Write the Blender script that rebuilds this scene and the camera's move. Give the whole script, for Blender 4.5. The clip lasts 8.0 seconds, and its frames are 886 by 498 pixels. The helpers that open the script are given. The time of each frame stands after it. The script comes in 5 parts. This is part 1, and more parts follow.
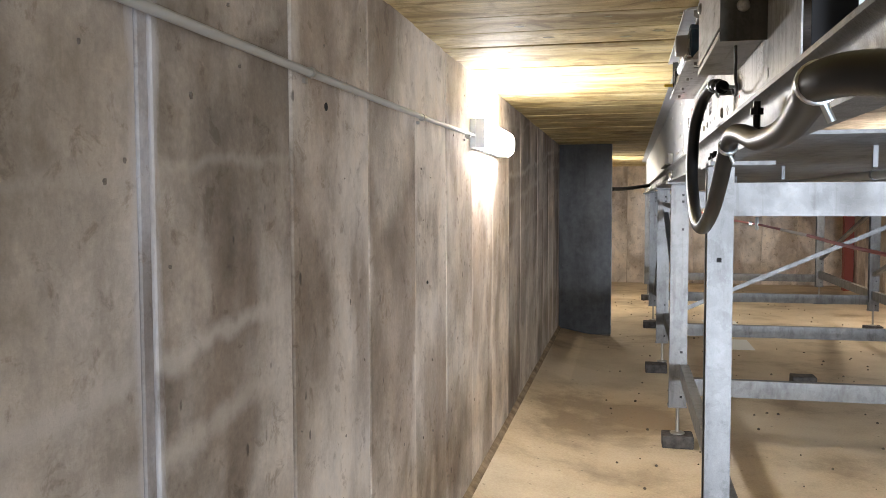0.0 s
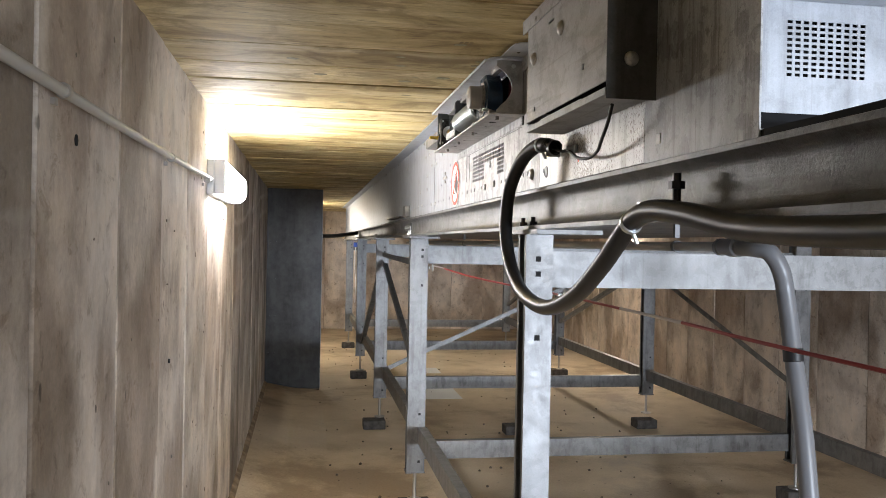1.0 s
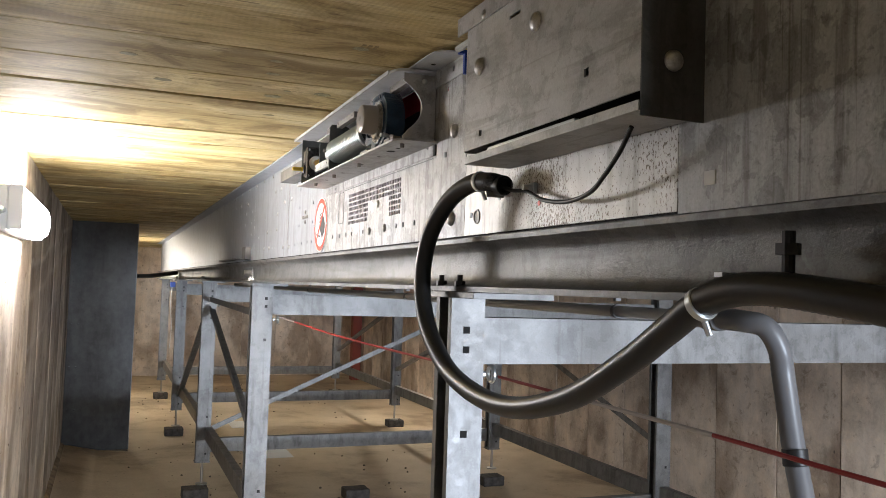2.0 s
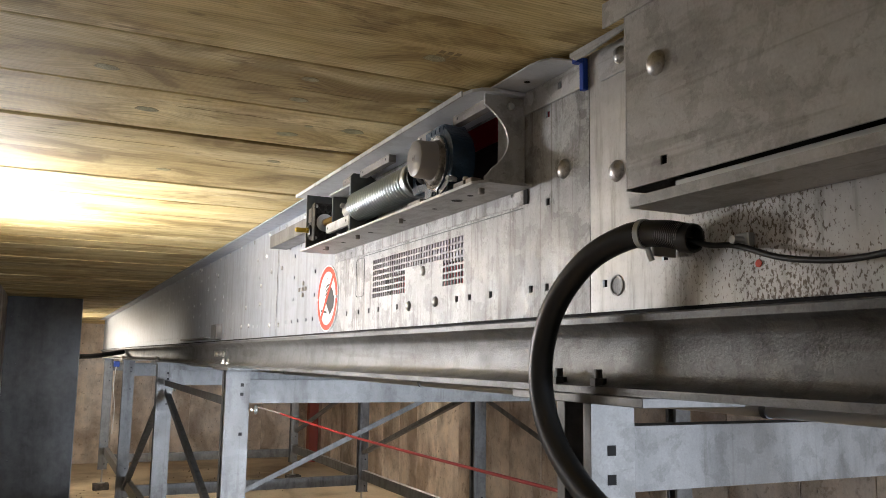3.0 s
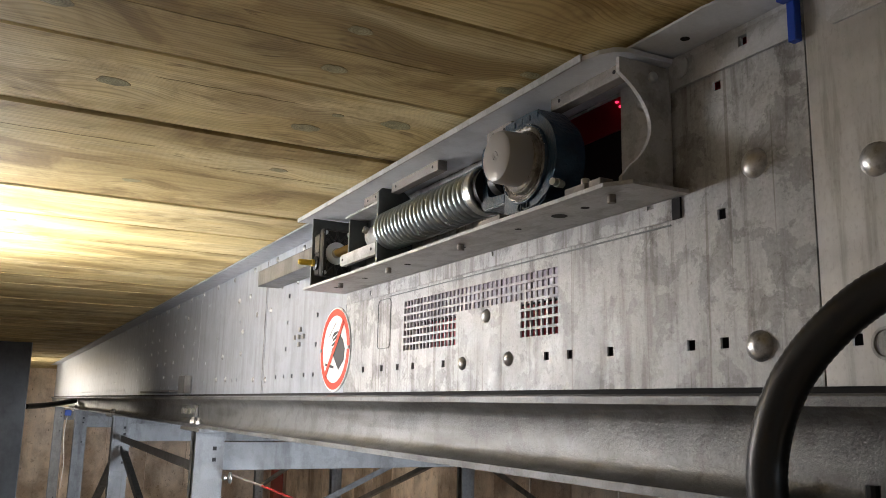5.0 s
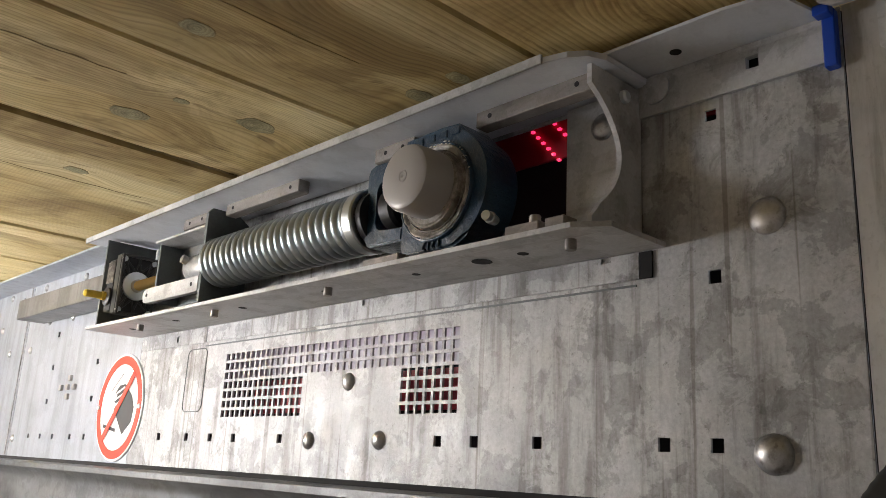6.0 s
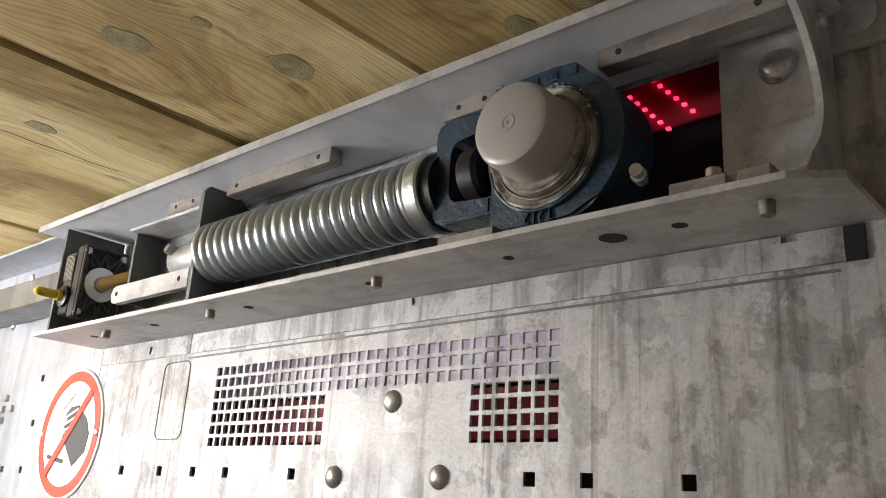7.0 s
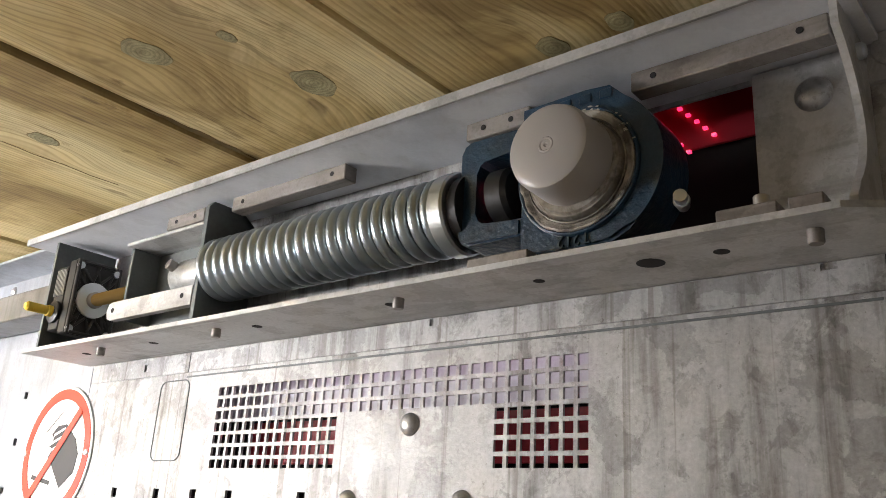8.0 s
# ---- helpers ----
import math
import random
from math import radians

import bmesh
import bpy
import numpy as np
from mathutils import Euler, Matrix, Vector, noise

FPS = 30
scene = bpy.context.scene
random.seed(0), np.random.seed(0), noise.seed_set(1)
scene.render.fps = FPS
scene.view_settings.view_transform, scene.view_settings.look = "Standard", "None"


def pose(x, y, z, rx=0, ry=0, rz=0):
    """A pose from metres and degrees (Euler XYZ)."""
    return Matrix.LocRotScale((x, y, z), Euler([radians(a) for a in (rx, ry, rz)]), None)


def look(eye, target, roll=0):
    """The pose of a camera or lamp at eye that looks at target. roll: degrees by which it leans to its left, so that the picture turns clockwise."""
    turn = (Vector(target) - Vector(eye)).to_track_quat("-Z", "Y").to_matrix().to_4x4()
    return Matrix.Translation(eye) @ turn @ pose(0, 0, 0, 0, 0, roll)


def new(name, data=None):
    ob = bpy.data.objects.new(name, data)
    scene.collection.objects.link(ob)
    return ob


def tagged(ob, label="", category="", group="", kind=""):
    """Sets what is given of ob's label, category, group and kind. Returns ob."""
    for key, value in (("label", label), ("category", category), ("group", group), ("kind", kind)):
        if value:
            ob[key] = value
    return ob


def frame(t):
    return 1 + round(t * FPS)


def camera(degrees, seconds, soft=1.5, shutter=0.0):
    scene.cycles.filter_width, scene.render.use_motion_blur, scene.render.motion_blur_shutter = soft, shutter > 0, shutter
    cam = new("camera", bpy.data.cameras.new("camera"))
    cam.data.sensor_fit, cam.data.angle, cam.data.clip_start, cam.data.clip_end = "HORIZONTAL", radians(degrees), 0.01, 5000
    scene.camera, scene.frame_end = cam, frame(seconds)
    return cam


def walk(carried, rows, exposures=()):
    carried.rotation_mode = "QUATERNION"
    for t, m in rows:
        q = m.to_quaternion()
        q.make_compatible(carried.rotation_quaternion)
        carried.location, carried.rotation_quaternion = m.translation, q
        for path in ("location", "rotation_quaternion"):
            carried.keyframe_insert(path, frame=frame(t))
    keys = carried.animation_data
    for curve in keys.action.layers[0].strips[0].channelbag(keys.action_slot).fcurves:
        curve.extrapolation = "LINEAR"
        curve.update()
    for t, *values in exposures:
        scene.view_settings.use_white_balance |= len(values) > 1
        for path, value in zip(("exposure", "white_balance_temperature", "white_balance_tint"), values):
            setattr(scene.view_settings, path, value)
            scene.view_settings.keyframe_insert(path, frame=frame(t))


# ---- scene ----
cam = camera(55.9, 8.0, soft=0.8)
PATH = [
    (0, (0.009, 0.127, 1.237), (-0.422, 2.076, 1.123), -0.2),
    (0.5, (-0.174, 0.327, 1.257), (-0.341, 2.317, 1.153), 0.4),
    (1, (-0.335, 0.566, 1.304), (-0.012, 2.54, 1.293), 1.1),
    (1.2, (-0.386, 0.646, 1.357), (0.107, 2.584, 1.369), 1.6),
    (2.3, (-0.413, 1.353, 1.354), (0.363, 3.191, 1.502), 1.5),
    (2.5, (-0.428, 1.466, 1.356), (0.386, 3.282, 1.551), 1.2),
    (3, (-0.451, 1.742, 1.392), (0.396, 3.534, 1.655), 0.9),
    (3.5, (-0.433, 1.989, 1.403), (0.392, 3.778, 1.749), 1.2),
    (4, (-0.43, 2.141, 1.416), (0.39, 3.928, 1.78), 1.2),
    (4.2, (-0.434, 2.171, 1.418), (0.385, 3.959, 1.783), 1.2),
    (5.3, (-0.383, 2.31, 1.457), (0.632, 3.987, 1.853), 1.9),
    (5.5, (-0.373, 2.367, 1.471), (0.731, 3.978, 1.901), 2.5),
    (6, (-0.36, 2.561, 1.484), (0.965, 3.97, 1.994), 2.9),
    (6.5, (-0.322, 2.72, 1.474), (1.066, 4.054, 2.014), 3.3),
    (6.6, (-0.31, 2.734, 1.474), (1.065, 4.081, 2.018), 3.5),
    (7, (-0.298, 2.823, 1.48), (1.108, 4.108, 2.089), 3.6),
    (7.5, (-0.323, 2.857, 1.486), (1.109, 4.099, 2.124), 3.5),
    (8, (-0.328, 2.871, 1.488), (1.126, 4.085, 2.13), 3.4),
]
walk(cam, [(t, look(eye, target, roll)) for t, eye, target, roll in PATH], [(0.0, 0.85), (1.2, 0.5), (2.5, 0.45), (4.2, 0.0), (5.5, 0.13), (6.5, 0.42), (8.0, 0.55)])


# ---- world and lamps ----
world = bpy.data.worlds.new("world")
scene.world = world
world.use_nodes = True
world.node_tree.nodes["Background"].inputs[0].default_value = (0.02, 0.022, 0.025, 1)
world.node_tree.nodes["Background"].inputs[1].default_value = 0.3
LAMP_POWER, FAR_POWER, HATCH_POWER = 50.0, 80.0, 420.0

# ---- measures ----
SKIN_X, CEIL, FLOOR = 0.294, 1.878, -0.30
WALL_L, WALL_R, WALL_FAR, WALL_NEAR = -0.757, 3.75, 16.2, -2.6
FRAMES = (0.15, 2.80, 5.44, 7.84, 10.55, 13.35)


# ---- material helpers ----
def material(name, base, rough=0.6, metal=0.0):
    m = bpy.data.materials.new(name)
    m.use_nodes = True
    b = m.node_tree.nodes["Principled BSDF"]
    b.inputs["Base Color"].default_value = (*base, 1)
    b.inputs["Roughness"].default_value = rough
    b.inputs["Metallic"].default_value = metal
    return m


def node(m, kind, **values):
    n = m.node_tree.nodes.new(kind)
    for k, v in values.items():
        if k in n.inputs:
            n.inputs[k].default_value = v
    return n


def wire(m, a, b):
    m.node_tree.links.new(a, b)


def coords(m, scale=(1, 1, 1), turn=(0, 0, 0), own=False):
    tc = node(m, "ShaderNodeTexCoord")
    mp = node(m, "ShaderNodeMapping")
    mp.inputs["Scale"].default_value = scale
    mp.inputs["Rotation"].default_value = turn
    wire(m, tc.outputs["Object"], mp.inputs["Vector"])
    if own:
        info = node(m, "ShaderNodeObjectInfo")
        add = node(m, "ShaderNodeVectorMath")
        add.operation = "ADD"
        sc = node(m, "ShaderNodeVectorMath")
        sc.operation = "SCALE"
        sc.inputs["Scale"].default_value = 37.0
        wire(m, info.outputs["Random"], sc.inputs[0])
        wire(m, mp.outputs[0], add.inputs[0])
        wire(m, sc.outputs[0], add.inputs[1])
        return add.outputs[0]
    return mp.outputs[0]


def grain(m, vec, scale, detail=6.0, rough=0.6, warp=0.0):
    n = node(m, "ShaderNodeTexNoise", Scale=scale, Detail=detail, Roughness=rough, Distortion=warp)
    wire(m, vec, n.inputs["Vector"])
    return n.outputs["Fac"]


def ramp(m, fac, stops):
    n = node(m, "ShaderNodeValToRGB")
    el = n.color_ramp.elements
    while len(el) < len(stops):
        el.new(0.5)
    for e, (p, c) in zip(el, stops):
        e.position = p
        e.color = (*c, 1) if len(c) == 3 else c
    wire(m, fac, n.inputs[0])
    return n.outputs["Color"]


def blend(m, mode, fac, a, b):
    n = node(m, "ShaderNodeMix")
    n.data_type, n.blend_type = "RGBA", mode
    for sock, val in ((n.inputs[0], fac), (n.inputs[6], a), (n.inputs[7], b)):
        if isinstance(val, bpy.types.NodeSocket):
            wire(m, val, sock)
        else:
            sock.default_value = val if isinstance(val, float) else (*val, 1)
    return n.outputs[2]


def finish(m, colour=None, rough=None, height=None, strength=0.3, depth=0.002):
    b = m.node_tree.nodes["Principled BSDF"]
    if colour is not None:
        wire(m, colour, b.inputs["Base Color"])
    if rough is not None:
        wire(m, rough, b.inputs["Roughness"])
    if height is not None:
        bump = node(m, "ShaderNodeBump", Strength=strength, Distance=depth)
        wire(m, height, bump.inputs["Height"])
        wire(m, bump.outputs[0], b.inputs["Normal"])
    return m


def g(v):
    return (v, v, v)


def pours(m, c, v, light, lime_y):
    """Pale leaning bands where one pour of concrete met the next, and lime that has run down beside a joint, with
    daylight's blue sheen put into its colour.
    """
    def calc(op, a, b, third=None):
        n = node(m, "ShaderNodeMath")
        n.operation = op
        for sock, val in zip(n.inputs, (a, b, third)):
            if isinstance(val, bpy.types.NodeSocket):
                wire(m, val, sock)
            elif val is not None:
                sock.default_value = val
        return n.outputs[0]
    tc = node(m, "ShaderNodeTexCoord")
    sep = node(m, "ShaderNodeSeparateXYZ")
    wire(m, tc.outputs["Object"], sep.inputs[0])
    y, z = sep.outputs["Y"], sep.outputs["Z"]
    level = calc("MULTIPLY_ADD", grain(m, coords(m, (1.0, 1.0, 0.25)), 2.0, 5, 0.6), 0.22, z)
    level = calc("MULTIPLY_ADD", y, -0.10, level)
    ragged = grain(m, v, 7.0, 6, 0.7, 0.4)
    for top, wide, much in ((0.945, 0.05, 0.55), (0.78, 0.07, 0.4), (1.27, 0.03, 0.25), (0.52, 0.05, 0.35)):
        gap = calc("ABSOLUTE", calc("SUBTRACT", level, top), None)
        gap = calc("MULTIPLY_ADD", ragged, wide * 0.9, gap)
        band = ramp(m, gap, ((wide * 0.55, g(much)), (wide, g(0.0))))
        c = blend(m, "MIX", band, c, light)
        under = calc("MULTIPLY_ADD", ragged, 0.03, calc("SUBTRACT", top - wide * 0.2, level))
        c = blend(m, "MULTIPLY", 0.45 * much, c, ramp(m, under, ((0.0, g(1.0)), (0.03, (0.62, 0.60, 0.60)), (0.16, g(1.0)))))
    gap = calc("ABSOLUTE", calc("SUBTRACT", y, lime_y), None)
    gap = calc("MULTIPLY_ADD", grain(m, coords(m, (3.0, 3.0, 1.0)), 5.0, 6, 0.7), 0.075, gap)
    run = ramp(m, gap, ((0.050, g(0.8)), (0.066, g(0.5)), (0.086, g(0.0))))
    return blend(m, "MIX", run, c, (0.62, 0.635, 0.68))


def concrete(name, dark, mid, light, lime_y=None):
    """Concrete cast in panels: blotches, fine grain, small pits, drips that run down, each panel with a tone of its own."""
    m = material(name, mid, 0.8)
    v = coords(m, own=True)
    big = grain(m, v, 1.5, 8, 0.62, 0.2)
    patch = grain(m, coords(m, (1, 1, 0.7), own=True), 5.0, 7, 0.7, 0.15)
    fine = grain(m, v, 60, 6, 0.75)
    drip = grain(m, coords(m, (10, 10, 0.55), own=True), 1.5, 6, 0.65)
    c = ramp(m, big, ((0.38, dark), (0.48, mid), (0.62, light)))
    c = blend(m, "MULTIPLY", 0.75, c, ramp(m, patch, ((0.38, (0.72, 0.69, 0.66)), (0.48, g(0.96)), (0.60, (1.12, 1.10, 1.07)))))
    stain = grain(m, coords(m, (0.8, 0.8, 0.45), own=True), 2.4, 4, 0.5, 0.4)
    c = blend(m, "MULTIPLY", 0.85, c, ramp(m, stain, ((0.40, (0.55, 0.49, 0.44)), (0.50, g(1.0)), (0.62, (1.12, 1.11, 1.10)))))
    c = blend(m, "MULTIPLY", 0.18, c, ramp(m, drip, ((0.38, (0.62, 0.57, 0.52)), (0.48, g(1.0)))))
    mid_grain = grain(m, v, 13, 6, 0.7, 0.5)
    c = blend(m, "MULTIPLY", 0.65, c, ramp(m, mid_grain, ((0.36, (0.58, 0.53, 0.48)), (0.43, g(1.0)), (0.58, g(1.0)), (0.66, (1.15, 1.15, 1.14)))))
    c = blend(m, "OVERLAY", 0.38, c, fine)
    if lime_y is not None:
        c = pours(m, c, v, light, lime_y)
    info = node(m, "ShaderNodeObjectInfo")
    c = blend(m, "MULTIPLY", 1.0, c, ramp(m, info.outputs["Random"], ((0.0, (0.86, 0.82, 0.80)), (0.5, (1.0, 0.96, 0.94)), (1.0, (1.13, 1.09, 1.07)))))
    vo = node(m, "ShaderNodeTexVoronoi", Scale=6.5, Randomness=1.0)
    wire(m, coords(m, (1.6, 1.6, 0.8), own=True), vo.inputs["Vector"])
    thin = grain(m, v, 24, 3, 0.6)
    edge = node(m, "ShaderNodeMath")
    edge.operation = "MULTIPLY_ADD"
    wire(m, thin, edge.inputs[0])
    edge.inputs[1].default_value = 0.16
    wire(m, vo.outputs["Distance"], edge.inputs[2])
    pit = ramp(m, edge.outputs[0], ((0.125, g(0.0)), (0.16, g(1.0))))
    c = blend(m, "MULTIPLY", 0.6, c, pit)
    h = blend(m, "MULTIPLY", 1.0, blend(m, "MIX", 0.5, big, fine), pit)
    r = ramp(m, patch, ((0.35, g(0.5)), (0.6, g(0.85))))
    return finish(m, c, r, h, 0.45, 0.006)


def galvanised(name, dark, light, metal=0.85, lo=0.32, hi=0.55, streak=(14, 14, 1.2), bump=0.12, worn=0.5):
    """Zinc-coated steel: soft patches, drips or rolling marks along one way, pale specks of dirt and dull spots."""
    m = material(name, light, 0.45, metal)
    v = coords(m, own=True)
    st = grain(m, coords(m, streak, own=True), 2.6, 7, 0.62)
    patch = grain(m, v, 13, 5, 0.6, 0.3)
    spot = grain(m, v, 34, 6, 0.75, 0.6)
    fine = grain(m, v, 240, 3, 0.7)
    c = ramp(m, blend(m, "MIX", 0.45, st, patch), ((0.38, dark), (0.60, light)))
    c = blend(m, "MULTIPLY", worn, c, ramp(m, spot, ((0.40, (0.70, 0.69, 0.67)), (0.47, g(1.0)), (0.60, g(1.0)), (0.68, g(1.12)))))
    c = blend(m, "MULTIPLY", worn, c, ramp(m, st, ((0.36, (0.60, 0.57, 0.54)), (0.46, g(1.0)))))
    dull = grain(m, v, 17, 7, 0.62, 0.25)
    c = blend(m, "MULTIPLY", worn, c, ramp(m, dull, ((0.455, (0.67, 0.665, 0.66)), (0.475, g(1.0)))))
    thin = grain(m, coords(m, tuple(k * 3.2 if k == max(streak) else k * 0.55 for k in streak), own=True), 2.0, 3, 0.5)
    c = blend(m, "MULTIPLY", worn, c, ramp(m, thin, ((0.33, (0.58, 0.55, 0.51)), (0.385, g(1.0)))))
    c = blend(m, "OVERLAY", 0.10 + 0.3 * worn, c, fine)
    if worn > 0.45:
        pitted = grain(m, v, 130, 4, 0.75, 0.3)
        c = blend(m, "MULTIPLY", worn, c, ramp(m, pitted, ((0.31, (0.55, 0.53, 0.50)), (0.37, g(1.0)), (0.62, g(1.0)), (0.69, g(1.22)))))
    r = ramp(m, blend(m, "MIX", 0.5, patch, spot), ((0.36, g(lo)), (0.62, g(hi))))
    return finish(m, c, r, blend(m, "MIX", 0.5, spot, fine), bump, 0.0013)


M = {}
# near panels darker, lamp-side ones paler: partly lamp light put into the concrete's colour
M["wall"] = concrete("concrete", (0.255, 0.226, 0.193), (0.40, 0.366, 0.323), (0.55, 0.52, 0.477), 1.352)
M["wall_lamplit"] = concrete("lamplit_pale_concrete", (0.42, 0.375, 0.32), (0.62, 0.57, 0.505), (0.76, 0.72, 0.665))
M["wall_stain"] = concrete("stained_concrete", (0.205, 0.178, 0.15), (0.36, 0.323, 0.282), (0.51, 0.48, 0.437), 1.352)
# lime deposit; the bluish daylight sheen on it is put into the colour
M["lime"] = concrete("lime_streak_sheen", (0.44, 0.45, 0.48), (0.56, 0.575, 0.62), (0.66, 0.68, 0.72))
M["wall_r"] = concrete("concrete_far", (0.43, 0.38, 0.32), (0.63, 0.565, 0.485), (0.74, 0.68, 0.60))
M["skin"] = galvanised("galvanised_sheet", (0.345, 0.347, 0.352), (0.483, 0.487, 0.494), 0.3, 0.36, 0.62, (15, 15, 1.5), 0.5, 0.82)
M["skin_far"] = galvanised("smooth_sheet", (0.34, 0.36, 0.395), (0.43, 0.455, 0.50), 0.5, 0.36, 0.5, (14, 14, 1.2), 0.12, 0.2)
M["steel"] = galvanised("galvanised_profile", (0.150, 0.148, 0.145), (0.222, 0.219, 0.215), 0.55, 0.36, 0.56, (6, 6, 1.5), 0.12, 0.4)
M["beam"] = galvanised("rolled_beam", (0.125, 0.126, 0.128), (0.205, 0.207, 0.21), 0.6, 0.34, 0.56, (3, 1.0, 3), 1.0, 0.6)
M["plate"] = galvanised("bracket_plate", (0.44, 0.443, 0.447), (0.555, 0.56, 0.566), 0.3, 0.42, 0.6, (8, 2, 8), 0.12, 0.46)
M["grey_paint"] = galvanised("blue_grey_plate", (0.60, 0.625, 0.67), (0.70, 0.725, 0.77), 0.1, 0.45, 0.6, (4, 4, 4), 0.05, 0.15)
M["dark_plate"] = galvanised("dark_green_grey_plate", (0.115, 0.128, 0.13), (0.155, 0.17, 0.172), 0.3, 0.4, 0.6, (4, 4, 4), 0.05, 0.25)
# the control box plate again, with its shade put into a near-black colour
M["box_side_shade"] = galvanised("shaded_box_sheet", (0.075, 0.073, 0.07), (0.11, 0.108, 0.105), 0.4, 0.4, 0.55, (6, 6, 2), 0.1, 0.4)
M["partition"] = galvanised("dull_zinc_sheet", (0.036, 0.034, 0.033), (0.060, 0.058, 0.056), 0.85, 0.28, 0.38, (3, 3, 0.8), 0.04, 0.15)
M["zinc"] = material("bright_zinc", (0.66, 0.70, 0.72), 0.3, 0.9)
M["zinc_dull"] = galvanised("dull_zinc", (0.46, 0.475, 0.48), (0.62, 0.635, 0.64), 0.5, 0.3, 0.45, (14, 14, 14), 0.1, 0.4)
# ribs lighter than the black box behind, their highlight put into the colour
M["web"] = material("highlit_black_rib", (0.035, 0.035, 0.037), 0.38)
M["spring"] = material("spring_steel", (0.44, 0.50, 0.535), 0.32, 0.9)
M["chrome"] = galvanised("dome_rivet_steel", (0.44, 0.44, 0.44), (0.60, 0.60, 0.60), 0.85, 0.28, 0.42, (30, 30, 30), 0.2, 0.5)
M["bolt"] = material("dull_bolt", (0.45, 0.43, 0.40), 0.42, 0.9)
M["black_bolt"] = material("black_bolt", (0.03, 0.03, 0.032), 0.45, 0.6)
M["black"] = material("black_plastic", (0.012, 0.012, 0.013), 0.42)
# near-black: the shade inside holes, gaps and the machine, put into colour
M["void"] = material("painted_recess_shade", (0.012, 0.011, 0.011), 0.85)
M["brass"] = material("brass_thread", (0.50, 0.36, 0.15), 0.32, 1.0)
M["yellow"] = material("yellow_plastic", (0.72, 0.50, 0.05), 0.4)
M["blue_cast"] = material("blue_cast_iron", (0.015, 0.042, 0.072), 0.3, 0.1)
v = coords(M["blue_cast"])
n1 = grain(M["blue_cast"], v, 140, 4)
finish(M["blue_cast"], ramp(M["blue_cast"], grain(M["blue_cast"], v, 30, 4), ((0.35, (0.006, 0.024, 0.048)), (0.7, (0.015, 0.056, 0.108)))), None, n1, 0.9, 0.002)
M["blue_cast"].node_tree.nodes["Principled BSDF"].inputs["Coat Weight"].default_value = 0.5
M["blue_cast"].node_tree.nodes["Principled BSDF"].inputs["Coat Roughness"].default_value = 0.12
# lettering lighter than the casting: its highlights are put into the colour
M["cast_highlight"] = material("highlit_blue_cast_iron", (0.03, 0.055, 0.075), 0.35, 0.2)
M["cap"] = material("milky_plastic", (0.40, 0.385, 0.375), 0.34)
M["cap"].node_tree.nodes["Principled BSDF"].inputs["Subsurface Weight"].default_value = 0.5
M["cap"].node_tree.nodes["Principled BSDF"].inputs["Subsurface Radius"].default_value = (0.006, 0.006, 0.006)
M["grease"] = material("old_grease", (0.28, 0.25, 0.21), 0.35)
v = coords(M["grease"])
finish(M["grease"], ramp(M["grease"], grain(M["grease"], v, 60, 5), ((0.38, (0.09, 0.08, 0.07)), (0.62, (0.40, 0.37, 0.32)))), None, grain(M["grease"], v, 90, 4), 0.8, 0.003)
M["grease_pale"] = material("pale_grease", (0.50, 0.48, 0.43), 0.3)
M["race"] = galvanised("greasy_steel_ring", (0.15, 0.135, 0.115), (0.34, 0.315, 0.28), 0.2, 0.25, 0.5, (20, 20, 20), 0.3, 0.8)
M["hose"] = material("dark_conduit", (0.011, 0.0108, 0.0105), 0.38)
M["hose_grey"] = material("grey_conduit", (0.15, 0.15, 0.157), 0.38)
M["cable"] = material("black_cable", (0.01, 0.01, 0.01), 0.45)
M["pvc"] = material("pale_grey_pipe", (0.42, 0.415, 0.40), 0.4)
M["white"] = material("white_enamel", (0.80, 0.80, 0.79), 0.35)
M["red"] = material("sign_red", (0.70, 0.06, 0.025), 0.4)
# red glow of the small inner lights, put into a surface colour
M["red_liner"] = material("dark_red_glow", (0.30, 0.012, 0.022), 0.5)
M["sign_dark"] = material("sign_dark_grey", (0.035, 0.035, 0.037), 0.5)
M["blue_tape"] = material("blue_tape", (0.01, 0.06, 0.42), 0.4)
M["rope"] = material("red_sheathed_rope", (0.30, 0.022, 0.02), 0.4)
M["rope_bare"] = material("bare_steel_rope", (0.5, 0.45, 0.42), 0.4, 0.6)
M["red_paint"] = material("rust_red_paint", (0.26, 0.045, 0.025), 0.6)
M["paper"] = material("white_sheet", (0.75, 0.75, 0.74), 0.7)
M["block"] = material("dark_rubber_block", (0.055, 0.05, 0.046), 0.85)
v = coords(M["block"])
finish(M["block"], ramp(M["block"], grain(M["block"], v, 25, 6), ((0.35, (0.035, 0.03, 0.027)), (0.7, (0.10, 0.09, 0.08)))), None, grain(M["block"], v, 120, 4), 0.5, 0.003)


def glow(name, colour, power):
    m = material(name, (0.8, 0.8, 0.8), 0.4)
    b = m.node_tree.nodes["Principled BSDF"]
    b.inputs["Emission Color"].default_value = (*colour, 1)
    b.inputs["Emission Strength"].default_value = power
    return m


M["lamp"] = glow("lamp_diffuser", (1.0, 0.985, 1.0), LAMP_POWER)
M["lamp_far"] = glow("lamp_diffuser_far", (1.0, 0.92, 0.80), FAR_POWER)
M["led"] = glow("red_led", (1.0, 0.02, 0.10), 1.7)

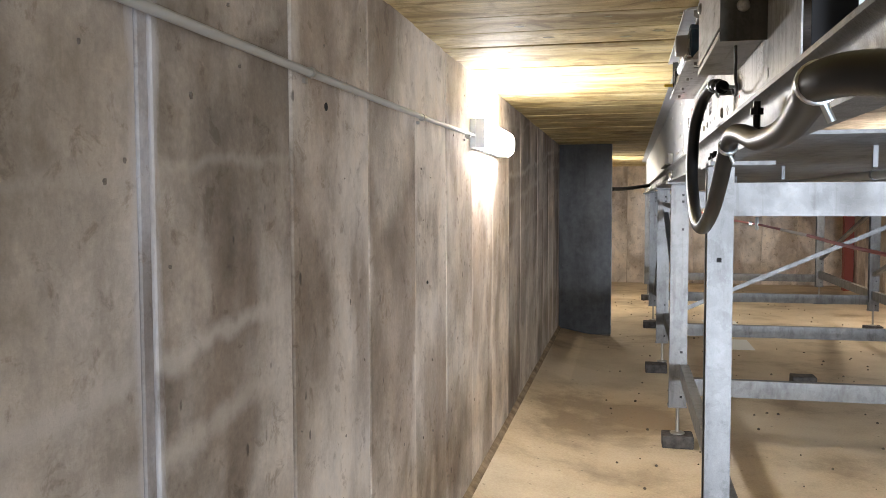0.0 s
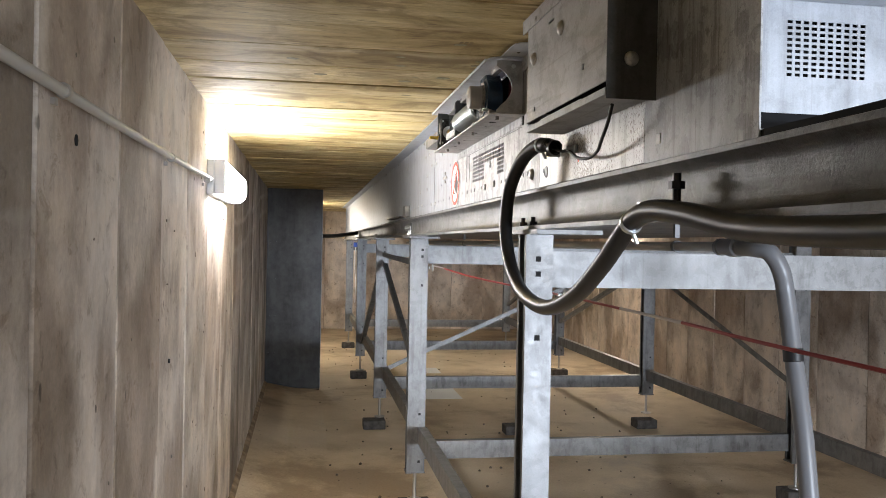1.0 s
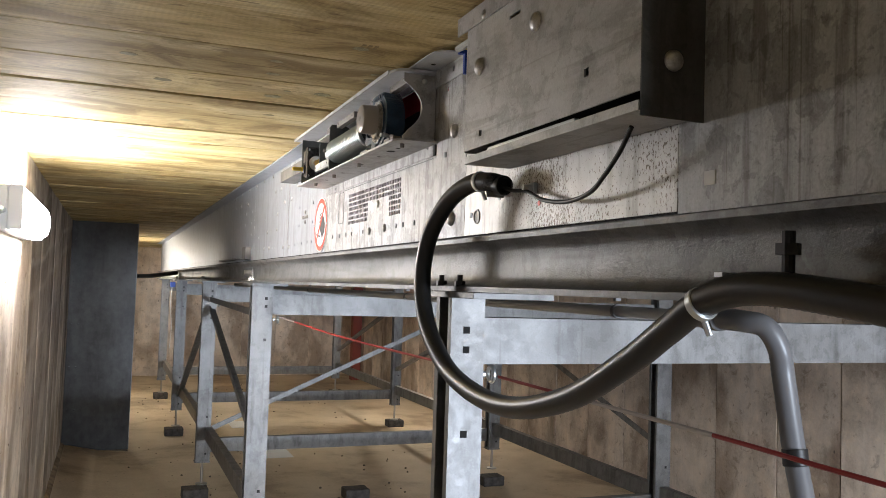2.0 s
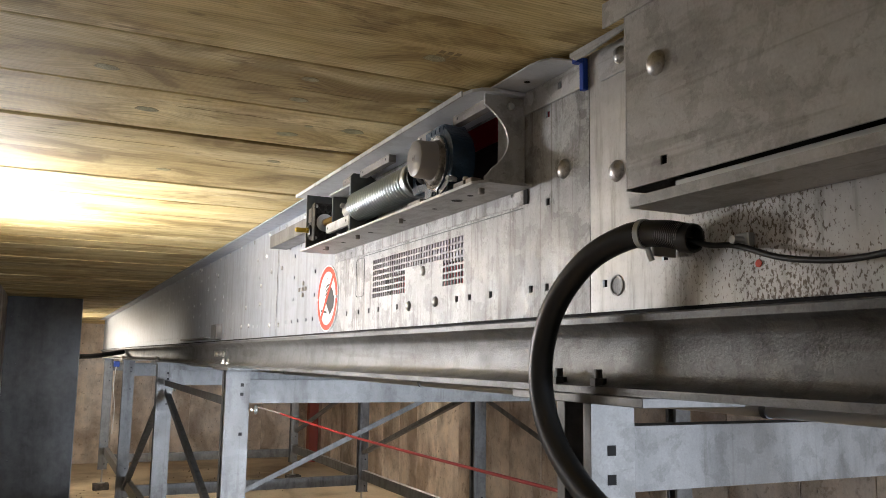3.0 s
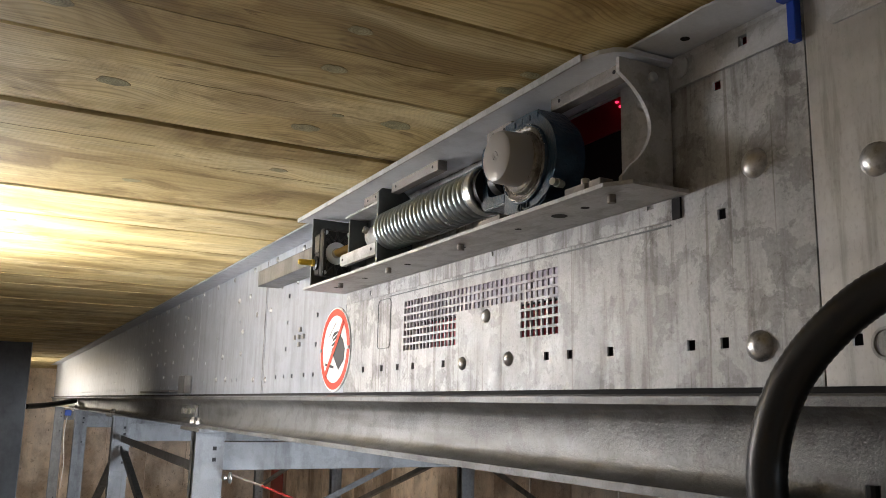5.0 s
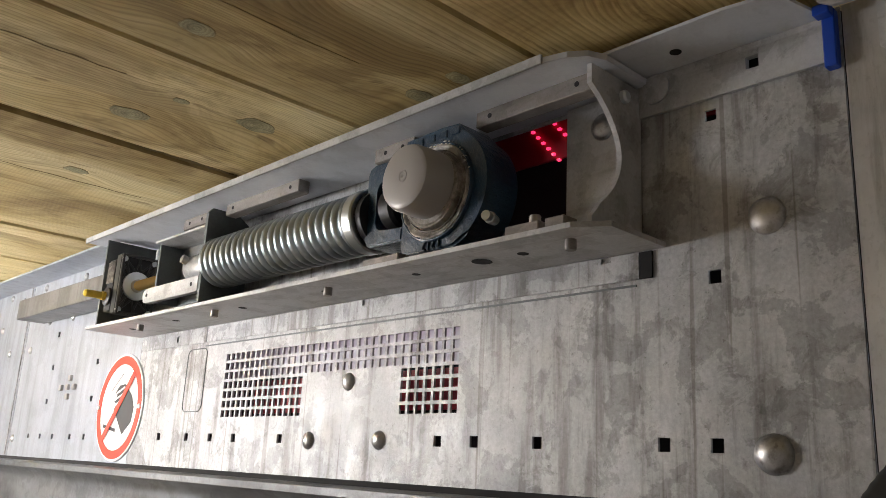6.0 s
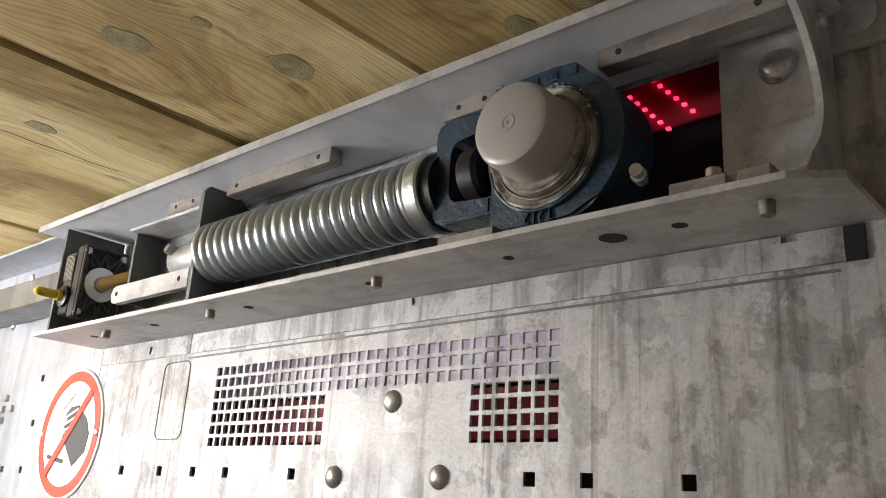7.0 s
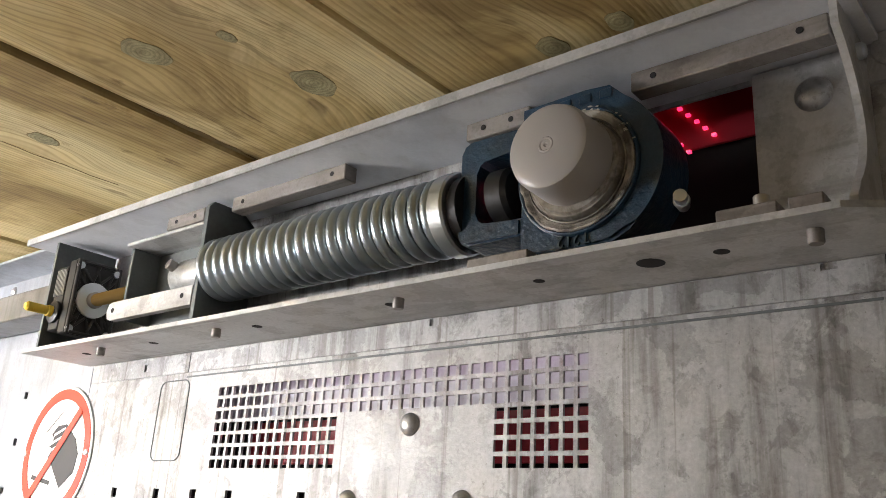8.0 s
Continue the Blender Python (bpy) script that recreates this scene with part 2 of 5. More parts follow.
# wood of the ceiling: planks along x, each with its own tone; the grain flows round the knots
KNOTS = ((-0.003, 3.50, 0.019), (-0.047, 3.25, 0.015), (0.118, 3.411, 0.020), (0.191, 3.197, 0.014), (0.188, 3.134, 0.012), (0.022, 3.417, 0.008), (-0.061, 3.125, 0.013), (-0.388, 3.227, 0.016), (0.03, 3.75, 0.014), (-0.42, 4.55, 0.02), (-0.30, 3.45, 0.018), (-0.20, 4.0, 0.015), (0.09, 2.93, 0.016))
m = M["wood"] = material("rough_sawn_wood", (0.4, 0.31, 0.15), 0.65)
geo = node(m, "ShaderNodeNewGeometry")
tc = node(m, "ShaderNodeTexCoord")
bend = None
for kx, ky, kr in KNOTS:
    gap = node(m, "ShaderNodeVectorMath")
    gap.operation = "SUBTRACT"
    wire(m, tc.outputs["Object"], gap.inputs[0])
    gap.inputs[1].default_value = (kx, ky, CEIL)
    flat_gap = node(m, "ShaderNodeVectorMath")
    flat_gap.operation = "MULTIPLY"
    wire(m, gap.outputs[0], flat_gap.inputs[0])
    flat_gap.inputs[1].default_value = (0.55, 1.0, 0.0)
    far = node(m, "ShaderNodeVectorMath")
    far.operation = "LENGTH"
    wire(m, flat_gap.outputs[0], far.inputs[0])
    fall = node(m, "ShaderNodeMapRange")
    fall.interpolation_type = "SMOOTHERSTEP"
    wire(m, far.outputs["Value"], fall.inputs["Value"])
    for key, val in (("From Min", kr * 0.5), ("From Max", kr * 4.5), ("To Min", kr * 1.5), ("To Max", 0.0)):
        fall.inputs[key].default_value = val
    if bend is None:
        bend = fall.outputs[0]
    else:
        plus = node(m, "ShaderNodeMath")
        wire(m, bend, plus.inputs[0])
        wire(m, fall.outputs[0], plus.inputs[1])
        bend = plus.outputs[0]
bent = node(m, "ShaderNodeCombineXYZ")
wire(m, bend, bent.inputs["Y"])
shift = node(m, "ShaderNodeVectorMath")
shift.operation = "SCALE"
shift.inputs["Scale"].default_value = 61.0
wire(m, geo.outputs["Random Per Island"], shift.inputs[0])
vadd = node(m, "ShaderNodeVectorMath")
vadd.operation = "ADD"
wire(m, tc.outputs["Object"], vadd.inputs[0])
wire(m, shift.outputs[0], vadd.inputs[1])
vbend = node(m, "ShaderNodeVectorMath")
vbend.operation = "ADD"
wire(m, vadd.outputs[0], vbend.inputs[0])
wire(m, bent.outputs[0], vbend.inputs[1])


def stretched(scale):
    mp = node(m, "ShaderNodeMapping")
    mp.inputs["Scale"].default_value = scale
    wire(m, vbend.outputs[0], mp.inputs["Vector"])
    return mp.outputs[0]


broad = grain(m, stretched((1.0, 7.0, 7.0)), 0.9, 5, 0.6, 0.8)
wv = node(m, "ShaderNodeTexWave", Scale=1.0, Distortion=5.0, Detail=4.0)
wv.inputs["Detail Scale"].default_value = 0.35
wv.inputs["Detail Roughness"].default_value = 0.7
wv.bands_direction, wv.wave_profile = "Y", "SIN"
wire(m, stretched((1.5, 46.0, 6.0)), wv.inputs["Vector"])
fibre = grain(m, stretched((5.0, 130.0, 40.0)), 1.0, 4, 0.65)
smear = grain(m, stretched((1.6, 3.0, 3.0)), 2.0, 6, 0.65, 1.0)
speck = grain(m, stretched((16.0, 60.0, 30.0)), 1.0, 2, 0.5)
c = ramp(m, broad, ((0.36, (0.53, 0.415, 0.185)), (0.5, (0.69, 0.575, 0.295)), (0.62, (0.82, 0.725, 0.44))))
c = blend(m, "MULTIPLY", 0.75, c, ramp(m, smear, ((0.40, (0.45, 0.37, 0.25)), (0.47, (0.80, 0.75, 0.66)), (0.56, g(1.0)), (0.66, (1.12, 1.11, 1.06)))))
blotch = grain(m, stretched((2.2, 9.0, 9.0)), 3.0, 5, 0.7, 1.5)
c = blend(m, "MULTIPLY", 0.7, c, ramp(m, blotch, ((0.30, (0.40, 0.32, 0.22)), (0.40, g(1.0)))))
c = blend(m, "MULTIPLY", 0.40, c, ramp(m, wv.outputs["Fac"], ((0.0, (0.48, 0.40, 0.28)), (0.4, g(1.0)))))
c = blend(m, "MULTIPLY", 0.36, c, ramp(m, fibre, ((0.36, (0.50, 0.44, 0.36)), (0.54, g(1.05)))))
c = blend(m, "MULTIPLY", 0.6, c, ramp(m, speck, ((0.27, (0.35, 0.28, 0.2)), (0.33, g(1.0)))))
tone = ramp(m, geo.outputs["Random Per Island"], ((0.0, (0.84, 0.83, 0.81)), (1.0, (1.08, 1.06, 1.03))))
c = blend(m, "MULTIPLY", 1.0, c, tone)
finish(m, c, None, blend(m, "MIX", 0.7, wv.outputs["Fac"], fibre), 0.2, 0.003)
m = M["knot"] = material("wood_knot", (0.30, 0.27, 0.14), 0.6)
rings = node(m, "ShaderNodeTexWave", Scale=75.0, Distortion=2.5, Detail=3.0)
rings.wave_type, rings.rings_direction = "RINGS", "Z"
rings.inputs["Detail Scale"].default_value = 40.0
wire(m, coords(m), rings.inputs["Vector"])
c = ramp(m, grain(m, coords(m, own=True), 60, 5, 0.7), ((0.36, (0.25, 0.225, 0.12)), (0.64, (0.46, 0.42, 0.24))))
c = blend(m, "MULTIPLY", 0.45, c, ramp(m, rings.outputs["Fac"], ((0.1, (0.55, 0.50, 0.40)), (0.6, g(1.05)))))
finish(m, c, None, rings.outputs["Fac"], 0.3, 0.001)
M["knot_rim"] = material("knot_rim", (0.29, 0.215, 0.10), 0.7)

# sandy, stained floor
m = M["floor"] = material("dusty_floor", (0.4, 0.31, 0.2), 0.8)
v = coords(m)
big = grain(m, v, 0.9, 7, 0.62, 0.2)
fine = grain(m, v, 70, 6, 0.7)
c = ramp(m, big, ((0.38, (0.31, 0.23, 0.145)), (0.48, (0.55, 0.44, 0.30)), (0.62, (0.68, 0.57, 0.42))))
c = blend(m, "OVERLAY", 0.4, c, fine)
vo = node(m, "ShaderNodeTexVoronoi", Scale=11.0)
wire(m, v, vo.inputs["Vector"])
c = blend(m, "MULTIPLY", 0.6, c, ramp(m, vo.outputs["Distance"], ((0.05, g(0.25)), (0.11, g(1.0)))))
finish(m, c, ramp(m, big, ((0.35, g(0.5)), (0.6, g(0.85)))), fine, 0.4, 0.004)
M["dirt"] = material("dark_grit", (0.12, 0.095, 0.065), 0.9)
v = coords(M["dirt"])
finish(M["dirt"], ramp(M["dirt"], grain(M["dirt"], v, 14, 6), ((0.35, (0.06, 0.045, 0.03)), (0.7, (0.20, 0.16, 0.11)))), None, grain(M["dirt"], v, 80, 5), 0.8, 0.01)
M["pit"] = material("pit_shade", (0.17, 0.14, 0.115), 0.95)
M["damp"] = material("damp_sand", (0.25, 0.18, 0.11), 0.9)
v = coords(M["damp"])
finish(M["damp"], ramp(M["damp"], grain(M["damp"], v, 9, 6), ((0.35, (0.14, 0.095, 0.055)), (0.65, (0.36, 0.27, 0.17)))), None, grain(M["damp"], v, 60, 5), 0.8, 0.01)
M["bar"] = galvanised("mill_steel_bar", (0.21, 0.187, 0.17), (0.33, 0.305, 0.285), 0.35, 0.4, 0.6, (8, 2, 8), 0.1, 0.5)
# spattered sheet beside the control box
m = M["spatter"] = material("spattered_sheet", (0.55, 0.53, 0.5), 0.5, 0.6)
v = coords(m)
sp = grain(m, coords(m, (1, 230, 150), (0.5, 0, 0)), 1.0, 3, 0.6)
where = grain(m, v, 3.5, 4)
big = grain(m, v, 9, 6, 0.65)
c = ramp(m, big, ((0.35, (0.42, 0.415, 0.405)), (0.65, (0.59, 0.585, 0.575))))
streaks = grain(m, coords(m, (15, 15, 1.5)), 2.6, 7, 0.62)
c = blend(m, "MULTIPLY", 0.7, c, ramp(m, streaks, ((0.38, (0.62, 0.60, 0.57)), (0.48, g(1.0)), (0.62, g(1.1)))))
lim = node(m, "ShaderNodeMath")
lim.operation = "MULTIPLY_ADD"
wire(m, where, lim.inputs[0])
lim.inputs[1].default_value = 0.5
wire(m, sp, lim.inputs[2])
sp = lim.outputs[0]
place = node(m, "ShaderNodeNewGeometry")
sep = node(m, "ShaderNodeSeparateXYZ")
wire(m, place.outputs["Position"], sep.inputs[0])
reach = node(m, "ShaderNodeMapRange")
wire(m, sep.outputs["Y"], reach.inputs["Value"])
for key, val in (("From Min", 2.50), ("From Max", 2.64), ("To Min", 0.92), ("To Max", 0.12)):
    reach.inputs[key].default_value = val
c = blend(m, "MULTIPLY", reach.outputs[0], c, ramp(m, sp, ((0.62, (0.24, 0.19, 0.15)), (0.70, g(1.0)))))
finish(m, c, None, sp, 0.25, 0.001)


# ---- mesh helpers ----
def mesh(name, bm, mat):
    bmesh.ops.recalc_face_normals(bm, faces=bm.faces)
    me = bpy.data.meshes.new(name)
    bm.to_mesh(me)
    bm.free()
    me.materials.append(mat)
    return me


def part(name, bm, mat, parent=None, label="", smooth=False):
    me = mesh(name, bm, mat)
    if smooth:
        me.shade_smooth()
        me.set_sharp_from_angle(angle=radians(38))
    ob = new(name, me)
    ob.parent = parent
    if label:
        tagged(ob, label)
    return ob


def thing(name, at, label, category, group="", kind=""):
    e = new(name)
    e.location = at
    e.empty_display_size = 0.05
    return tagged(e, label, category, group, kind)


def sub(name, bm, mat, parent, label="", smooth=False):
    """A part whose mesh is in world places, under a thing or part that stands unturned at its own place."""
    at = Vector((0, 0, 0))
    p = parent
    while p is not None:
        at += p.location
        p = p.parent
    bmesh.ops.translate(bm, verts=bm.verts, vec=-at)
    return part(name, bm, mat, parent, label, smooth)


def box(bm, x0, x1, y0, y1, z0, z1, bevel=0.0):
    vs = bmesh.ops.create_cube(bm, size=1.0)["verts"]
    for w in vs:
        w.co = Vector(((x0 + x1) / 2 + w.co.x * (x1 - x0), (y0 + y1) / 2 + w.co.y * (y1 - y0), (z0 + z1) / 2 + w.co.z * (z1 - z0)))
    if bevel:
        es = {e for w in vs for e in w.link_edges}
        bmesh.ops.bevel(bm, geom=list(es), offset=bevel, segments=1, affect="EDGES")
    return bm


def one_box(*a, bevel=0.0):
    return box(bmesh.new(), *a, bevel=bevel)


def rod(bm, a, b, r, seg=16, r2=None, caps=True):
    a, b = Vector(a), Vector(b)
    d = b - a
    mt = Matrix.Translation((a + b) / 2) @ d.to_track_quat("Z", "Y").to_matrix().to_4x4()
    bmesh.ops.create_cone(bm, cap_ends=caps, segments=seg, radius1=r, radius2=r if r2 is None else r2, depth=d.length, matrix=mt)
    return bm


def one_rod(*a, **k):
    return rod(bmesh.new(), *a, **k)


def lathe(bm, profile, base, axis, seg=32):
    """Turn (distance along axis, radius) pairs round an axis from base."""
    axis = Vector(axis).normalized()
    q = axis.to_track_quat("Z", "Y")
    rings = []
    for d, r in profile:
        ring = []
        for i in range(seg):
            a = 2 * math.pi * i / seg
            ring.append(bm.verts.new(Vector(base) + q @ Vector((r * math.cos(a), r * math.sin(a), d))))
        rings.append(ring)
    for p, q2 in zip(rings, rings[1:]):
        for i in range(seg):
            bm.faces.new((p[i], p[(i + 1) % seg], q2[(i + 1) % seg], q2[i]))
    bm.faces.new(rings[0][::-1])
    bm.faces.new(rings[-1])
    return bm


def prism(bm, pts, axis, a, b):
    """A closed outline of (u, v) pairs, pulled along an axis from a to b. x: (y, z); y: (x, z); z: (x, y)."""
    def at(u, w, t):
        return {"x": (t, u, w), "y": (u, t, w), "z": (u, w, t)}[axis]
    lo = [bm.verts.new(at(u, w, a)) for u, w in pts]
    hi = [bm.verts.new(at(u, w, b)) for u, w in pts]
    bm.faces.new(lo)
    bm.faces.new(hi[::-1])
    for i in range(len(pts)):
        j = (i + 1) % len(pts)
        bm.faces.new((lo[i], hi[i], hi[j], lo[j]))
    return bm


def spline(points, n):
    """A smooth way through points (Catmull-Rom), n steps a span."""
    p = [Vector(q) for q in points]
    p = [2 * p[0] - p[1]] + p + [2 * p[-1] - p[-2]]
    out = []
    for i in range(1, len(p) - 2):
        for k in range(n):
            t = k / n
            out.append(0.5 * (2 * p[i] + (p[i + 1] - p[i - 1]) * t + (2 * p[i - 1] - 5 * p[i] + 4 * p[i + 1] - p[i + 2]) * t * t + (3 * p[i] - p[i - 1] - 3 * p[i + 1] + p[i + 2]) * t ** 3))
    return out + [p[-2]]


def tube(bm, way, r, seg=14, ribs=0.0):
    prev = None
    up = Vector((0.31, 0.11, 0.94))
    for i, c in enumerate(way):
        d = (way[min(i + 1, len(way) - 1)] - way[max(i - 1, 0)]).normalized()
        u = d.cross(up).normalized()
        up = u.cross(d)
        rr = r - (ribs if i % 2 else 0.0)
        ring = [bm.verts.new(c + rr * (math.cos(2 * math.pi * k / seg) * u + math.sin(2 * math.pi * k / seg) * up)) for k in range(seg)]
        if prev:
            for k in range(seg):
                bm.faces.new((prev[k], prev[(k + 1) % seg], ring[(k + 1) % seg], ring[k]))
        else:
            bm.faces.new(ring[::-1])
        prev = ring
    bm.faces.new(prev)
    return bm


def sheet(x, thick, y0, y1, z0, z1, holes):
    """A sheet that faces -x at x, with real rectangular holes (y0, y1, z0, z1) through it."""
    bm = bmesh.new()
    hs = [(max(a, y0), min(b, y1), max(c, z0), min(d, z1)) for a, b, c, d in holes if a < y1 and b > y0 and c < z1 and d > z0]
    ys = sorted({y0, y1, *(h[0] for h in hs), *(h[1] for h in hs)})
    zs = sorted({z0, z1, *(h[2] for h in hs), *(h[3] for h in hs)})
    solid = np.ones((len(ys) - 1, len(zs) - 1), bool)
    yi = {v: i for i, v in enumerate(ys)}
    zi = {v: i for i, v in enumerate(zs)}
    for a, b, c, d in hs:
        solid[yi[a]:yi[b], zi[c]:zi[d]] = False
    vs = {}

    def vert(i, j, k):
        if (i, j, k) not in vs:
            vs[i, j, k] = bm.verts.new((x + k * thick, ys[i], zs[j]))
        return vs[i, j, k]
    ni, nj = solid.shape
    for i in range(ni):
        for j in range(nj):
            if not solid[i, j]:
                continue
            for k in (0, 1):
                bm.faces.new([vert(i, j, k), vert(i + 1, j, k), vert(i + 1, j + 1, k), vert(i, j + 1, k)])
            for di, dj, e in ((-1, 0, ((i, j), (i, j + 1))), (1, 0, ((i + 1, j), (i + 1, j + 1))), (0, -1, ((i, j), (i + 1, j))), (0, 1, ((i, j + 1), (i + 1, j + 1)))):
                a, b = i + di, j + dj
                if not (0 <= a < ni and 0 <= b < nj) or not solid[a, b]:
                    p, q = e
                    bm.faces.new([vert(*p, 0), vert(*q, 0), vert(*q, 1), vert(*p, 1)])
    return bm


def square(y, z, s=0.011):
    return (y - s / 2, y + s / 2, z - s / 2, z + s / 2)


def hexa(bm, at, axis, r, h):
    a = Vector(at)
    return rod(bm, a, a + Vector(axis).normalized() * h, r, 6)


def dome(x, y, z, r=0.017):
    bm = bmesh.new()
    return lathe(bm, [(-0.002, r), (0.0, r), (r * 0.22, r * 0.93), (r * 0.42, r * 0.72), (r * 0.55, r * 0.42), (r * 0.6, r * 0.08)], (x, y, z), (-1, 0, 0), 20)


# ---- structure ----
floor = part("floor", one_box(WALL_L - 0.3, WALL_R + 0.3, WALL_NEAR - 0.3, WALL_FAR + 0.3, FLOOR - 0.2, FLOOR), M["floor"])
tagged(floor, "dusty sand-coloured concrete floor with grit and stains", "floor", kind="structure")

rng = random.Random(5)
bm = bmesh.new()
joints = [2.77 - 0.281 * k for k in range(21, 0, -1)] + [2.77, 3.047, 3.318, 3.598, 3.882]
while joints[-1] < WALL_FAR + 0.2:
    joints.append(joints[-1] + rng.uniform(0.272, 0.288))
DROPS = []
for a, b in zip(joints, joints[1:]):
    drop = rng.uniform(0.0, 0.006)
    DROPS.append((a, b, drop))
    pts = [(a + 0.001, CEIL + 0.006 - drop), (a + 0.004, CEIL - drop), (b - 0.004, CEIL - drop), (b - 0.001, CEIL + 0.006 - drop), (b - 0.001, CEIL + 0.05), (a + 0.001, CEIL + 0.05)]
    prism(bm, pts, "x", WALL_L - 0.02, 0.312 if 2.3 < a < 14.0 else 4.0)
ceiling = part("ceiling", bm, M["wood"])
tagged(ceiling, "ceiling of rough yellowish sawn planks laid side by side", "ceiling", kind="structure")
slab = part("ceiling", one_box(WALL_L - 0.3, WALL_R + 0.3, WALL_NEAR - 0.3, WALL_FAR + 0.3, CEIL + 0.24, CEIL + 0.4), M["wall_r"])
tagged(slab, "concrete slab above the plank ceiling", "ceiling", kind="structure")


def wall(name, label, place, axis, edges, mat, thick=0.25, back=0.012, special={}):
    """A wall with its own core, and upright formwork panels proud of it, which leave recessed joints."""
    lo, hi = edges[0], edges[-1]
    s = 1 if place > 1 else -1
    if axis == "x":
        core = one_box(*sorted((place + s * back, place + s * thick)), lo, hi, FLOOR - 0.05, CEIL + 0.24)
    else:
        core = one_box(lo, hi, *sorted((place + s * back, place + s * thick)), FLOOR - 0.05, CEIL + 0.24)
    w = part(name, core, mat)
    tagged(w, label, "wall", kind="structure")
    for a, b in zip(edges, edges[1:]):
        o = rng.uniform(-0.003, 0.003)
        if axis == "x":
            bm = one_box(*sorted((place + o, place + s * back)), a + 0.004, b - 0.004, FLOOR - 0.05, CEIL + 0.04, bevel=0.003)
        else:
            bm = one_box(a + 0.004, b - 0.004, *sorted((place + o, place + s * back)), FLOOR - 0.05, CEIL + 0.04, bevel=0.003)
        part("panel", bm, special.get(round(a, 3), mat), w)
    return w


edges = [-2.6, -2.0, -1.4, -0.8, -0.2, 0.25, 0.8, 1.335, 1.375, 1.957, 2.547, 3.114, 3.657, 4.262, 4.90, 5.593]
while edges[-1] < WALL_FAR - 0.6:
    edges.append(edges[-1] + rng.uniform(0.5, 0.62))
edges.append(WALL_FAR)
west = wall("wall_west", "board-marked concrete wall with stains, pits and upright joints", WALL_L, "x", edges, M["wall"], special={1.375: M["wall_stain"], 1.335: M["lime"], 5.593: M["wall_stain"], 0.25: M["wall_stain"], **{e: M["wall_lamplit"] for e in (1.957, 2.547, 3.114, 3.657, 4.262, 4.90)}})
# pits as flat patches, with the shade in them put into the colour
pr = random.Random(21)
for k in range(80):
    y, z = pr.uniform(0.4, 5.5), pr.uniform(0.2, 1.75)
    if min(abs(y - e) for e in edges) < 0.03:
        continue
    r, st = pr.uniform(0.0010, 0.0027), pr.uniform(1.2, 3.4)
    pts = [(y + r * (1 + 0.5 * math.sin(2.7 * q + k)) * math.cos(q * 0.7), z + r * st * (1 + 0.4 * math.sin(1.9 * q + k)) * math.sin(q * 0.7)) for q in range(9)]
    part("pit", prism(bmesh.new(), pts, "x", WALL_L - 0.002, WALL_L + 0.0036), M["pit"], west)

edges = [-2.6]
while edges[-1] < WALL_FAR - 0.6:
    edges.append(edges[-1] + rng.uniform(0.5, 0.62))
edges.append(WALL_FAR)
wall("wall_east", "brownish board-marked concrete wall behind the steel frames", WALL_R, "x", edges, M["wall_r"])
wall("wall_north", "pale concrete end wall of the pit", WALL_FAR, "y", [WALL_L - 0.25, 0.0, 0.6, 1.2, 1.8, 2.4, 3.0, WALL_R + 0.25], M["wall_r"])
# unseen wall added behind; its edge keeps daylight off the near west wall
wall("wall_south", "unseen concrete end wall, added beside the open side to shade the west wall", WALL_NEAR, "y", [WALL_L - 0.25, -0.1, 0.5, 1.2], M["wall_r"])
bm = bmesh.new()
prism(bm, [(WALL_L - 0.005, FLOOR - 0.01), (-0.15, FLOOR - 0.01), (-0.15, FLOOR + 0.0005), (-0.45, FLOOR + 0.03), (WALL_L - 0.005, FLOOR + 0.095)], "y", WALL_NEAR, 9.69)
tagged(part("trim", bm, M["floor"]), "dusty floor screed that rises gently to the wall", "floor", kind="structure")
bm = bmesh.new()
prism(bm, [(WALL_L - 0.004, FLOOR + 0.085), (WALL_L + 0.035, FLOOR + 0.085), (WALL_L + 0.02, FLOOR + 0.10), (WALL_L - 0.004, FLOOR + 0.115)], "y", WALL_NEAR, 9.69)
tagged(part("trim", bm, M["damp"]), "damp brown strip of grit along the wall's foot", "grit", kind="structure")

# zinc partition that stands out from the wall
p = thing("steel_partition", (-0.46, 9.72, FLOOR), "tall dull zinc sheet partition standing out from the wall", "partition")
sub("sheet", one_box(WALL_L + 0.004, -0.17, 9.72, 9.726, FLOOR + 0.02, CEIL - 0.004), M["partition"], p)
sub("edge_fold", one_box(-0.176, -0.164, 9.727, 9.80, FLOOR + 0.02, CEIL - 0.004), M["skin"], p, "bright folded edge")
sub("foot_rail", one_box(WALL_L + 0.1, -0.17, 9.69, 9.76, FLOOR, FLOOR + 0.02), M["dirt"], p)
for z in (0.1, 0.5, 0.9, 1.3, 1.7):
    for x in (-0.72, -0.66):
        sub("screw", one_rod((x, 9.722, z), (x, 9.712, z), 0.007, 8), M["black_bolt"], p)

# ---- the machine ----
machine = thing("moving_walkway", (SKIN_X, 6.0, 1.35), "long galvanised steel side of a moving walkway on steel frames", "walkway")
ROW = 1.514
holes_near = [square(y, ROW, 0.012) for y in (2.914, 2.964, 3.107, 3.194, 3.25, 3.566, 3.689, 3.758, 3.835, 3.932)]
holes_near += [square(2.866, 1.845, 0.013), square(2.910, 1.808, 0.011), square(2.911, 1.657, 0.012), square(2.754, ROW - 0.006, 0.011)]
holes_near += [(3.066, 3.30, 1.712, 1.852)]
PITCH = 0.01433
